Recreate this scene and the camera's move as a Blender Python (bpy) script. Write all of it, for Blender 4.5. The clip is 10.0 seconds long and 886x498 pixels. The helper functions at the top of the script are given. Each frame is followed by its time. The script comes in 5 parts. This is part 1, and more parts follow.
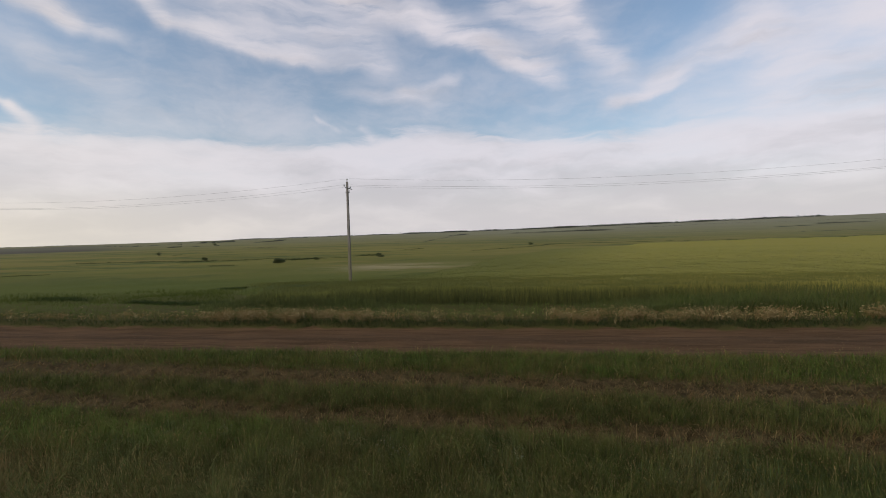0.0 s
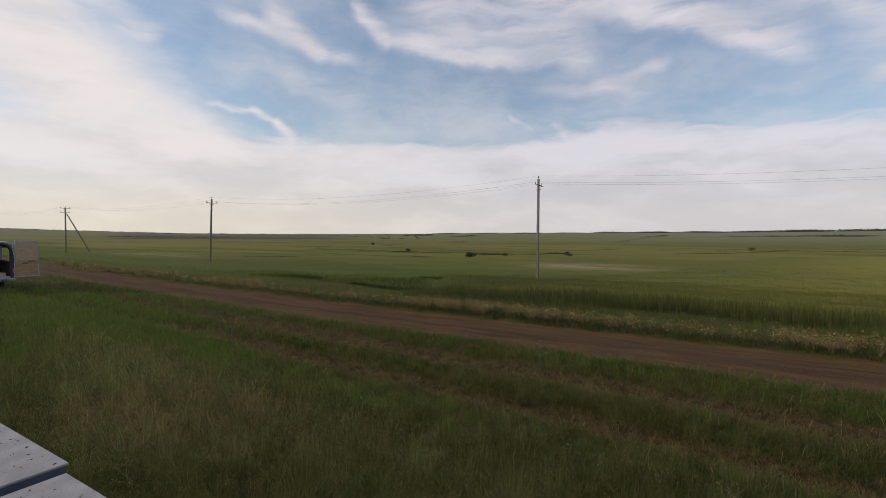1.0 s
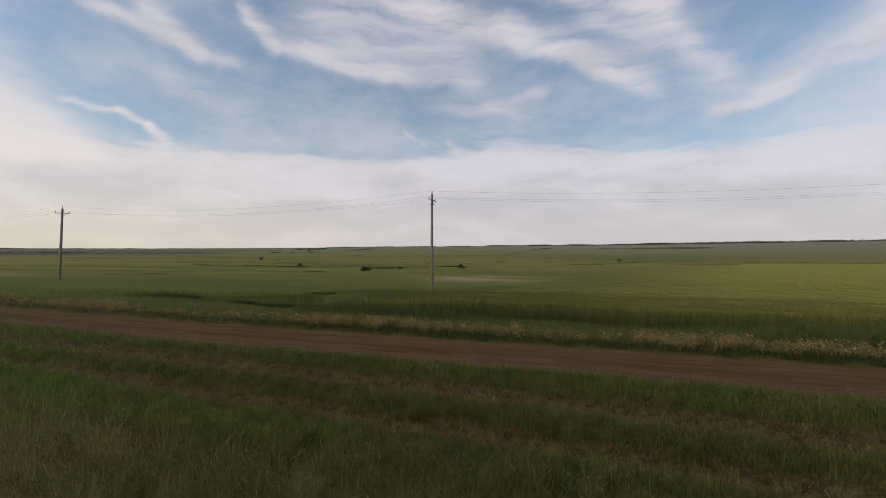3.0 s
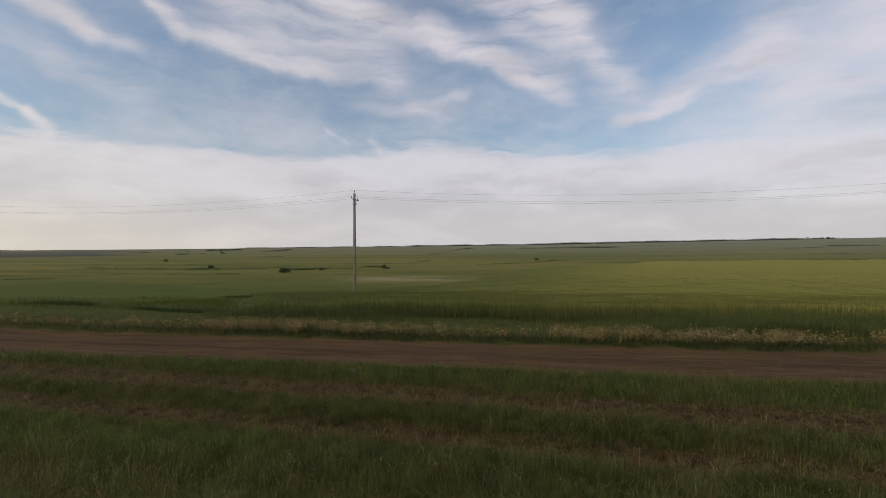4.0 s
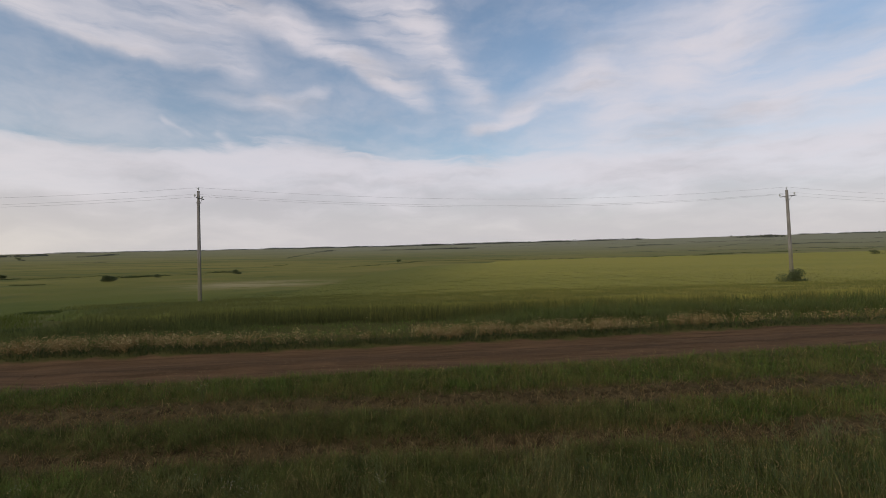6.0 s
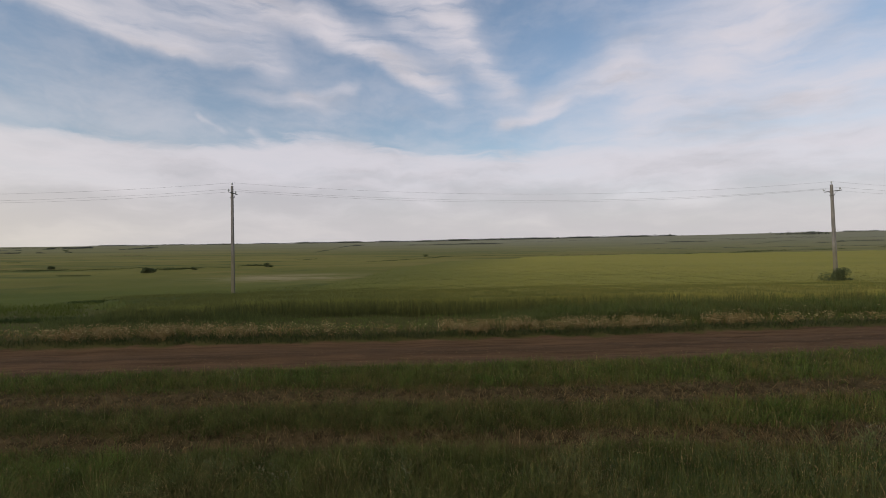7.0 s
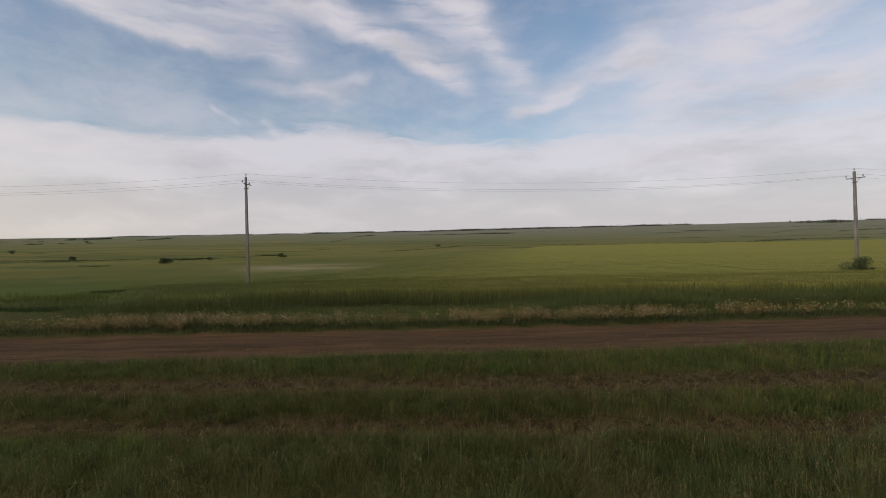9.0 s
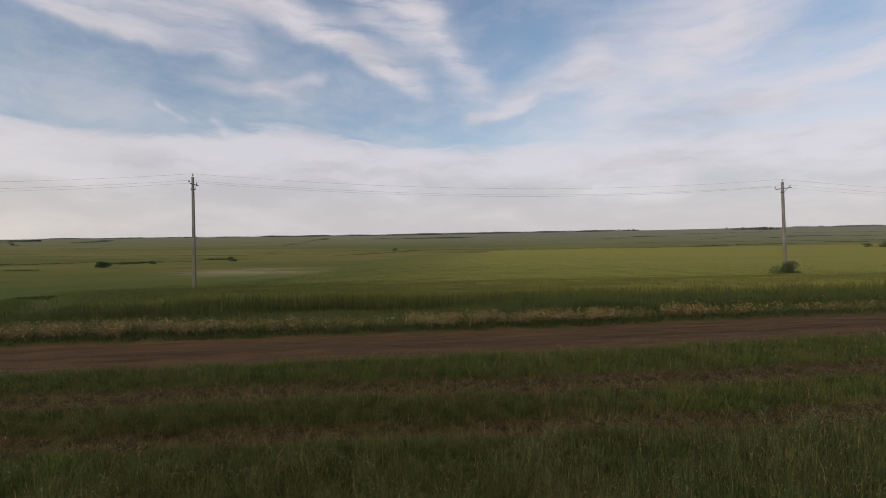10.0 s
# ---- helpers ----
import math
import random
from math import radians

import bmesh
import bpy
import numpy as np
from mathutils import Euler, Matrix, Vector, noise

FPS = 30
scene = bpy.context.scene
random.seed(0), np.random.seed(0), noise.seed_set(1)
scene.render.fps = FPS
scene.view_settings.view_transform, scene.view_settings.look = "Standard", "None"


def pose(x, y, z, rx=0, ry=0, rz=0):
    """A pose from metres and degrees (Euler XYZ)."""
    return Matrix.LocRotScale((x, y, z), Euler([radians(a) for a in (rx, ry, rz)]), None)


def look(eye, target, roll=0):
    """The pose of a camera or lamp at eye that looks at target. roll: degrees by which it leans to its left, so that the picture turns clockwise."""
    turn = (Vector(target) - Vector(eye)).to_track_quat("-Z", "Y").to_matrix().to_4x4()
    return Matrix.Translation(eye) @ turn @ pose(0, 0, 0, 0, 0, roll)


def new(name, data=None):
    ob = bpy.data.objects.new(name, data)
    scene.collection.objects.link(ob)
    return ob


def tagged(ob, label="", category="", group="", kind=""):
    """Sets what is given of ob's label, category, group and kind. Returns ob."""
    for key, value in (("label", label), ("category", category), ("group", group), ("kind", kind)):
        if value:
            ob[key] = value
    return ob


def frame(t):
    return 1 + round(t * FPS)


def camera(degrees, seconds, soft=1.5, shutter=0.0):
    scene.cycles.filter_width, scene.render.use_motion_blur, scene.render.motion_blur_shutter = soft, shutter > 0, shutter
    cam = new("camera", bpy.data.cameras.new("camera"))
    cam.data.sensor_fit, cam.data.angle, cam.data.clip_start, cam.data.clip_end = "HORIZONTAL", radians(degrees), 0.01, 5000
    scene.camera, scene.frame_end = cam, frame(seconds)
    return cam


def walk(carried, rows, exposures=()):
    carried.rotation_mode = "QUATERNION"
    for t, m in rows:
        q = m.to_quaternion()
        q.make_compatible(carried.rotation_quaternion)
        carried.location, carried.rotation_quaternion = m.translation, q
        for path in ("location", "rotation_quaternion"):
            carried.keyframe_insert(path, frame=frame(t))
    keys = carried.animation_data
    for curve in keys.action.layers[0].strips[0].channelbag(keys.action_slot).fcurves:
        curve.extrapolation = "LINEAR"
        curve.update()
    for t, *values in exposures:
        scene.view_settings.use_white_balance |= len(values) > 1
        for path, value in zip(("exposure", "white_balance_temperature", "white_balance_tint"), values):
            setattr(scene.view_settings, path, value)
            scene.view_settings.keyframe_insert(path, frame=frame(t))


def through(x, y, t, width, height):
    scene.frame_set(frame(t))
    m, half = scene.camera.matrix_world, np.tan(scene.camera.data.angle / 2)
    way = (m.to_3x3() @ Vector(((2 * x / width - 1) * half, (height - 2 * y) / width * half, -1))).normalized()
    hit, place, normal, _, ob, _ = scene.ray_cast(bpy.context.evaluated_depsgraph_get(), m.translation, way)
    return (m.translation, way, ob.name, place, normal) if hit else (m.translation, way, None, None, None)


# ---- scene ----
cam = camera(87.8, 10.0, soft=0.8)
PATH = [
    (0.0, -0.010, -0.040, 2.495, 7.73, -1.65, 1.61),
    (0.1, -0.020, -0.030, 2.495, 11.49, -1.66, 1.60),
    (0.2, -0.030, -0.030, 2.494, 14.96, -1.55, 0.97),
    (0.3, -0.040, -0.040, 2.493, 19.33, -2.18, 0.96),
    (0.4, -0.050, -0.040, 2.492, 22.11, -2.64, 1.05),
    (0.5, -0.070, -0.050, 2.489, 24.89, -2.73, 1.37),
    (0.6, -0.060, -0.040, 2.472, 26.55, -1.93, -0.09),
    (0.7, -0.060, -0.040, 2.470, 27.42, -1.73, -0.29),
    (0.8, -0.070, -0.030, 2.472, 27.69, -1.49, -0.77),
    (0.9, -0.070, -0.030, 2.485, 27.94, -1.42, -0.64),
    (1.0, -0.090, -0.030, 2.481, 30.81, -1.70, -0.32),
    (1.1, -0.075, -0.025, 2.483, 31.83, -2.15, -0.28),
    (1.2, -0.060, -0.020, 2.485, 31.94, -2.27, 0.03),
    (1.3, -0.060, -0.010, 2.486, 32.78, -1.09, 0.06),
    (1.5, -0.050, -0.010, 2.487, 30.94, -0.49, -0.61),
    (1.7, -0.040, 0.000, 2.497, 29.44, -0.46, -0.64),
    (1.8, -0.030, 0.010, 2.501, 28.34, -0.11, -0.66),
    (2.0, -0.030, 0.020, 2.511, 26.61, -0.19, -0.65),
    (2.2, -0.030, 0.010, 2.508, 26.42, -0.22, -0.41),
    (2.3, -0.030, 0.010, 2.508, 26.38, -0.20, -0.28),
    (2.5, -0.040, 0.000, 2.508, 27.40, -0.38, 0.04),
    (2.7, -0.020, 0.000, 2.507, 25.86, -0.20, -0.03),
    (2.8, -0.010, 0.000, 2.507, 22.97, -0.04, -0.07),
    (3.0, 0.000, 0.010, 2.508, 17.93, 0.03, -0.05),
    (3.1, 0.000, 0.000, 2.507, 16.02, 0.61, -0.06),
    (3.2, 0.000, 0.000, 2.506, 13.88, 0.99, -0.02),
    (4.3, 0.020, 0.000, 2.505, 7.12, -0.65, 0.31),
    (4.4, 0.020, 0.000, 2.506, 6.18, -0.81, 0.35),
    (4.5, 0.020, 0.000, 2.507, 4.66, -0.58, 0.40),
    (4.7, 0.040, 0.000, 2.500, -0.70, -0.71, 0.15),
    (4.8, 0.050, 0.010, 2.497, -4.21, -0.34, -0.18),
    (4.9, 0.060, 0.010, 2.493, -7.72, 0.30, -0.06),
    (5.0, 0.090, 0.010, 2.489, -10.08, 0.25, -0.09),
    (5.2, 0.060, 0.010, 2.497, -14.83, 0.38, -0.14),
    (5.5, 0.040, 0.030, 2.507, -13.96, 0.14, -0.28),
    (5.7, 0.030, 0.020, 2.508, -11.07, -0.41, 0.19),
    (5.8, 0.030, 0.020, 2.509, -9.42, 0.05, 0.39),
    (6.0, 0.030, 0.020, 2.514, -8.55, 0.10, 0.85),
    (6.2, 0.030, 0.020, 2.510, -7.26, 0.29, 0.78),
    (7.3, 0.030, 0.010, 2.501, -5.15, -0.63, 0.44),
    (7.5, 0.040, 0.020, 2.500, -5.37, -0.52, 0.41),
    (7.8, 0.030, 0.020, 2.503, -5.51, -0.82, 0.34),
    (8.0, 0.030, 0.030, 2.506, -5.37, -1.06, 0.34),
    (8.3, 0.020, 0.020, 2.504, -5.09, -1.15, 0.31),
    (8.5, 0.020, 0.030, 2.503, -4.49, -1.62, 0.33),
    (9.0, 0.060, 0.010, 2.496, -3.64, -1.71, 0.64),
    (9.3, 0.040, 0.020, 2.492, -3.56, -1.97, 0.83),
    (9.5, 0.040, 0.020, 2.488, -4.33, -2.61, 1.06),
    (9.8, 0.060, 0.030, 2.487, -5.99, -2.11, 0.58),
    (10.0, 0.080, 0.030, 2.483, -8.99, -1.23, 0.31),
]
walk(cam, [(t, pose(x, y, z, 90 + pitch, roll, yaw)) for t, x, y, z, yaw, pitch, roll in PATH],
     exposures=[(0.0, 0.07), (1.4, 0.06), (2.5, 0.0), (4.5, -0.04), (6.0, -0.04), (8.0, -0.06), (10.0, -0.05)])

EYE = 2.5
rng = np.random.default_rng(7)


# ---- node helpers ----
class Nodes:
    """A small wrapper to write node trees as formulas."""

    def __init__(self, tree):
        self.t = tree
        tree.nodes.clear()

    def put(self, node, socket, value):
        s = node.inputs[socket]
        if isinstance(value, bpy.types.NodeSocket):
            self.t.links.new(value, s)
        else:
            s.default_value = value

    def m(self, op, a, b=0.0, c=0.0, clamp=False):
        n = self.t.nodes.new("ShaderNodeMath")
        n.operation, n.use_clamp = op, clamp
        self.put(n, 0, a)
        self.put(n, 1, b)
        self.put(n, 2, c)
        return n.outputs[0]

    def step(self, v, lo, hi, out_lo=0.0, out_hi=1.0):
        n = self.t.nodes.new("ShaderNodeMapRange")
        n.interpolation_type = "SMOOTHSTEP"
        self.put(n, 0, v)
        for i, q in enumerate((lo, hi, out_lo, out_hi)):
            n.inputs[i + 1].default_value = q
        return n.outputs[0]

    def noise(self, vector, scale, detail=4.0, rough=0.55, distort=0.0, colour=False):
        n = self.t.nodes.new("ShaderNodeTexNoise")
        self.put(n, "Vector", vector)
        self.put(n, "Scale", scale)
        n.inputs["Detail"].default_value = detail
        n.inputs["Roughness"].default_value = rough
        n.inputs["Distortion"].default_value = distort
        return n.outputs["Color" if colour else "Fac"]

    def mapped(self, vector, scale=(1, 1, 1), turn=(0, 0, 0), shift=(0, 0, 0)):
        n = self.t.nodes.new("ShaderNodeMapping")
        self.put(n, 0, vector)
        n.inputs["Location"].default_value = shift
        n.inputs["Rotation"].default_value = [radians(a) for a in turn]
        n.inputs["Scale"].default_value = scale
        return n.outputs[0]

    def mix(self, f, a, b):
        n = self.t.nodes.new("ShaderNodeMix")
        n.data_type = "RGBA"
        self.put(n, 0, f)
        self.put(n, 6, (*a, 1) if isinstance(a, tuple) else a)
        self.put(n, 7, (*b, 1) if isinstance(b, tuple) else b)
        return n.outputs[2]

    def times(self, col, f):
        n = self.t.nodes.new("ShaderNodeVectorMath")
        n.operation = "SCALE"
        self.put(n, 0, col)
        self.put(n, "Scale", f)
        return n.outputs[0]

    def split(self, v):
        n = self.t.nodes.new("ShaderNodeSeparateXYZ")
        self.put(n, 0, v)
        return n.outputs

    def join(self, x, y, z):
        n = self.t.nodes.new("ShaderNodeCombineXYZ")
        for i, q in enumerate((x, y, z)):
            self.put(n, i, q)
        return n.outputs[0]

    def position(self):
        return self.t.nodes.new("ShaderNodeNewGeometry").outputs["Position"]

    def local(self):
        return self.t.nodes.new("ShaderNodeTexCoord").outputs["Object"]

    def attribute(self, name):
        n = self.t.nodes.new("ShaderNodeAttribute")
        n.attribute_name = name
        return n.outputs["Fac"]

    def surface(self, colour, rough=0.7, metal=0.0, bump=None, depth=0.01, strength=0.6, spec=0.3, through=0.0):
        b = self.t.nodes.new("ShaderNodeBsdfPrincipled")
        out = self.t.nodes.new("ShaderNodeOutputMaterial")
        self.put(b, "Base Color", (*colour, 1) if isinstance(colour, tuple) else colour)
        self.put(b, "Roughness", rough)
        b.inputs["Metallic"].default_value = metal
        b.inputs["Specular IOR Level"].default_value = spec
        if bump is not None:
            n = self.t.nodes.new("ShaderNodeBump")
            n.inputs["Distance"].default_value = depth
            n.inputs["Strength"].default_value = strength
            self.put(n, "Height", bump)
            self.put(b, "Normal", n.outputs[0])
        shader = b.outputs[0]
        if through:
            tr = self.t.nodes.new("ShaderNodeBsdfTranslucent")
            self.put(tr, 0, (*colour, 1) if isinstance(colour, tuple) else colour)
            mx = self.t.nodes.new("ShaderNodeMixShader")
            mx.inputs[0].default_value = through
            self.t.links.new(shader, mx.inputs[1])
            self.t.links.new(tr.outputs[0], mx.inputs[2])
            shader = mx.outputs[0]
        self.t.links.new(shader, out.inputs[0])


def material(name):
    mat = bpy.data.materials.new(name)
    mat.use_nodes = True
    return mat, Nodes(mat.node_tree)


# ---- sky, clouds and sun ----
SUN_AZ, SUN_EL = -120.0, 19.0
world = bpy.data.worlds.new("sky")
scene.world = world
world.use_nodes = True
W = Nodes(world.node_tree)
ray = W.t.nodes.new("ShaderNodeTexCoord").outputs["Generated"]
dx, dy, dz = W.split(ray)[:3]
az = W.m("MULTIPLY", W.m("ARCTAN2", dx, dy), 57.2958)
el = W.m("MULTIPLY", W.m("ARCSINE", dz), 57.2958)
flat = W.join(W.m("MULTIPLY", az, 0.1), W.m("MULTIPLY", el, 0.1), 0.0)
swirl = W.split(W.noise(flat, 1.1, 5.0, 0.55, colour=True))
waz = W.m("ADD", az, W.m("MULTIPLY", W.m("SUBTRACT", swirl[0], 0.5), 5.0))
wel = W.m("ADD", el, W.m("MULTIPLY", W.m("SUBTRACT", swirl[1], 0.5), 3.6))
bent = W.join(W.m("MULTIPLY", waz, 0.1), W.m("MULTIPLY", wel, 0.1), 0.0)
broad = W.noise(W.mapped(bent, (0.55, 1.2, 1), (0, 0, 10)), 1.3, 5.0, 0.6)
FALLING = W.noise(W.mapped(bent, (0.5, 3.4, 1), (0, 0, 24)), 2.1, 6.0, 0.56, 0.3)
RISING = W.noise(W.mapped(bent, (0.5, 2.4, 1), (0, 0, -17)), 1.9, 6.0, 0.54, 0.3)
LEVEL = W.noise(W.mapped(bent, (0.45, 2.8, 1), (0, 0, 4)), 2.0, 7.0, 0.6, 0.3)


def streak(a0, e0, a1, e1, above, below, amount, grain):
    """A long cloud between two bearings and heights, in degrees; its edge may be harder above or below."""
    length = math.hypot(a1 - a0, e1 - e0)
    c, s = (a1 - a0) / length, (e1 - e0) / length
    u, v = W.m("SUBTRACT", waz, a0), W.m("SUBTRACT", wel, e0)
    p = W.m("ADD", W.m("MULTIPLY", u, c / length), W.m("MULTIPLY", v, s / length))
    q = W.m("ADD", W.m("MULTIPLY", u, -s), W.m("MULTIPLY", v, c))
    q = W.m("ADD", W.m("MULTIPLY", W.m("MAXIMUM", q, 0.0), 1 / above), W.m("MULTIPLY", W.m("MINIMUM", q, 0.0), 1 / below))
    body = W.m("EXPONENT", W.m("MULTIPLY", W.m("MULTIPLY", q, q), -1.0))
    ends = W.m("MULTIPLY", W.step(p, -0.12, 0.2), W.step(p, 1.1, 0.8))
    rough = W.m("MULTIPLY_ADD", grain, 3.0, -0.65)
    return W.m("MULTIPLY", W.m("MULTIPLY", body, ends), W.m("MULTIPLY", W.m("MAXIMUM", rough, 0.05), amount))


STREAKS = [
    # the feathered cloud with a bright rim
    (-42.0, 26.4, -37.0, 21.9, 0.9, 0.7, 1.0, FALLING), (-37.5, 22.4, -21.5, 20.4, 1.9, 0.7, 1.15, LEVEL), (-24.0, 21.0, -12.5, 19.6, 1.6, 0.9, 0.5, FALLING),
    (-36.0, 26.0, -13.0, 22.6, 2.2, 1.6, 0.6, FALLING), (-34.0, 29.5, -14.0, 26.6, 2.4, 1.8, 0.65, FALLING),
    # long falling streaks over the middle
    (-25.0, 29.0, -7.0, 24.2, 1.5, 1.2, 0.95, FALLING), (-10.5, 25.2, 6.8, 17.4, 1.9, 0.9, 1.35, FALLING), (-2.0, 26.5, 9.0, 21.8, 1.8, 1.5, 0.5, FALLING),
    (3.5, 28.5, 15.0, 17.2, 1.5, 1.5, 0.85, FALLING), (-8.0, 31.0, 10.0, 25.5, 2.2, 1.8, 0.7, FALLING),
    # a small spindle in the clear sky
    (-13.2, 17.1, -5.6, 18.4, 0.55, 0.9, 0.75, RISING), (-19.0, 17.0, -8.0, 16.2, 0.7, 0.6, 0.35, LEVEL),
    # rising streaks and the pale mass beyond
    (11.0, 14.0, 21.0, 15.9, 1.2, 0.6, 0.95, RISING), (16.0, 15.8, 29.0, 19.2, 1.7, 1.0, 1.0, RISING), (24.0, 17.5, 46.0, 23.5, 4.2, 3.6, 0.75, RISING), (26.0, 14.0, 46.0, 18.0, 3.0, 3.5, 0.6, RISING),
    (40.0, 14.0, 62.0, 16.2, 1.9, 1.2, 1.25, LEVEL), (34.0, 19.0, 49.0, 25.5, 2.6, 2.6, 0.8, RISING), (44.0, 18.0, 58.0, 19.5, 2.0, 1.6, 0.3, LEVEL), (20.0, 11.5, 60.0, 12.0, 2.6, 3.0, 0.7, LEVEL),
    # streaks towards the sun
    (-57.0, 23.4, -42.0, 20.4, 0.7, 0.6, 0.75, FALLING), (-52.0, 24.4, -45.5, 20.9, 1.1, 0.9, 0.8, FALLING), (-68.0, 22.2, -63.0, 19.2, 1.4, 1.1, 0.6, FALLING), (-50.0, 18.0, -41.0, 15.5, 1.6, 1.4, 0.3, FALLING),
    # a hooked wisp over the low bank
    (-57.5, 13.6, -52.6, 14.0, 0.30, 0.28, 0.9, LEVEL), (-53.4, 14.1, -50.2, 13.0, 0.36, 0.34, 0.9, LEVEL), (-51.0, 13.4, -49.2, 11.0, 0.6, 0.6, 0.75, FALLING), (-22.4, 13.9, -19.6, 12.2, 0.28, 0.28, 0.35, FALLING), (-17.4, 13.2, -15.6, 11.6, 0.5, 0.5, 0.4, FALLING),
    # the tall bank near the sun
    (-84.0, 25.0, -66.0, 12.0, 4.6, 3.4, 2.2, broad), (-75.0, 16.0, -55.0, 8.0, 2.4, 3.4, 1.9, broad), (-80.0, 22.0, -62.0, 9.5, 3.2, 3.0, 0.9, FALLING), (-70.0, 14.6, -62.5, 13.8, 0.9, 0.8, 0.7, LEVEL), (-82.0, 30.0, -69.0, 20.5, 2.6, 2.4, 1.3, FALLING),
]
# the low bank that rings the horizon
hump = W.m("MULTIPLY", W.m("EXPONENT", W.m("MULTIPLY", W.m("POWER", W.m("MULTIPLY", W.m("ADD", az, 9.0), 0.09), 2.0), -1.0)), 1.5)
depth = W.m("SUBTRACT", W.m("ADD", W.m("ADD", el, W.m("MULTIPLY", W.m("SUBTRACT", LEVEL, 0.5), 4.5)), W.m("MULTIPLY", W.m("SUBTRACT", broad, 0.5), 4.0)), hump)
cover = W.m("MULTIPLY", W.step(depth, 11.6, 9.4), W.m("MULTIPLY_ADD", LEVEL, 1.6, 0.75))
for s in STREAKS:
    cover = W.m("ADD", cover, streak(*s))
veil = W.m("MULTIPLY", W.step(broad, 0.35, 0.75), W.step(el, 11, 24, 0.50, 0.28))
# cloud overhead and behind, out of view, added to brighten the ground
over = W.m("MULTIPLY", W.m("MAXIMUM", W.step(el, 27, 42), W.step(W.m("ABSOLUTE", az), 82, 105)), W.m("MULTIPLY_ADD", RISING, 1.6, -0.4))
cover = W.m("ADD", cover, W.m("MAXIMUM", over, 0.0))
cover = W.m("ADD", cover, W.m("ADD", veil, W.step(el, 13, 26, 0.10, 0.03)))
cover = W.m("SUBTRACT", 1.0, W.m("EXPONENT", W.m("MULTIPLY", cover, -1.25)))
sky = W.t.nodes.new("ShaderNodeTexSky")
sky.sky_type, sky.sun_disc = "NISHITA", False
sky.sun_elevation, sky.sun_rotation = radians(SUN_EL), radians(SUN_AZ)
sky.air_density, sky.dust_density, sky.ozone_density = 1.0, 0.5, 1.2
SKY = 0.165
blue = W.times(sky.outputs[0], W.step(el, 8, 26, SKY * 0.74, SKY * 0.84))
warm = W.step(az, -10, -66)
layer = W.noise(W.mapped(bent, (0.5, 1.9, 1), (0, 0, 3)), 1.4, 7.0, 0.55)
shade = W.step(W.m("ADD", layer, W.step(el, 4, 10.5, -0.10, 0.10)), 0.30, 0.66)
white = W.mix(warm, W.mix(shade, (0.560, 0.530, 0.562), (0.735, 0.690, 0.735)), W.mix(shade, (0.655, 0.605, 0.605), (0.805, 0.742, 0.730)))
low = W.mix(warm, W.mix(shade, (0.60, 0.575, 0.592), (0.672, 0.635, 0.632)), W.mix(shade, (0.69, 0.635, 0.54), (0.79, 0.72, 0.60)))
haze = W.step(el, 7.0, 0.5, 0.0, 0.85)
col = W.mix(W.m("MULTIPLY", cover, 0.97), blue, white)
col = W.mix(haze, col, low)
back = W.t.nodes.new("ShaderNodeBackground")
W.put(back, 0, col)
back.inputs[1].default_value = 1.0
W.t.links.new(back.outputs[0], W.t.nodes.new("ShaderNodeOutputWorld").inputs[0])

sun = new("sun", bpy.data.lights.new("sun", "SUN"))
sun.data.energy, sun.data.angle, sun.data.color = 1.8, radians(6), (1.0, 0.875, 0.68)
sun_way = Vector((math.sin(radians(SUN_AZ)) * math.cos(radians(SUN_EL)), math.cos(radians(SUN_AZ)) * math.cos(radians(SUN_EL)), math.sin(radians(SUN_EL))))
sun.matrix_world = look(sun_way * 60, (0, 0, 0))


# ---- the lie of the land ----
def smooth(v, lo, hi):
    q = np.clip((v - lo) / (hi - lo), 0, 1)
    return q * q * (3 - 2 * q)


def waves(x, y, size, seed=0):
    """Cheap rolling noise, about -1 to 1."""
    r = np.random.default_rng(seed)
    out = 0
    for k in range(6):
        a, f, p = r.uniform(0, 6.283), r.uniform(0.6, 1.9) * 6.283 / size, r.uniform(0, 6.283)
        out = out + np.sin((x * np.cos(a) + y * np.sin(a)) * f + p)
    return out / 3.2


ROAD_IN, ROAD_OUT = 9.85, 12.45


def rut_a(x):
    """Where the outer wheel rut runs, measured across the track."""
    return 7.75 - 0.045 * np.clip(x, -10, 9)


def rut_b(x):
    return 6.05 - 0.062 * np.clip(x, -10, 9)


def bend(x):
    """How far the road and the ruts swing from a straight line."""
    q = np.clip(-np.asarray(x, float), 0, 60)
    return 0.0013 * q ** 2 + 0.12 * np.sin(np.asarray(x, float) * 0.13) - 0.28 * np.exp(-((np.asarray(x, float) - 5) / 5) ** 2)


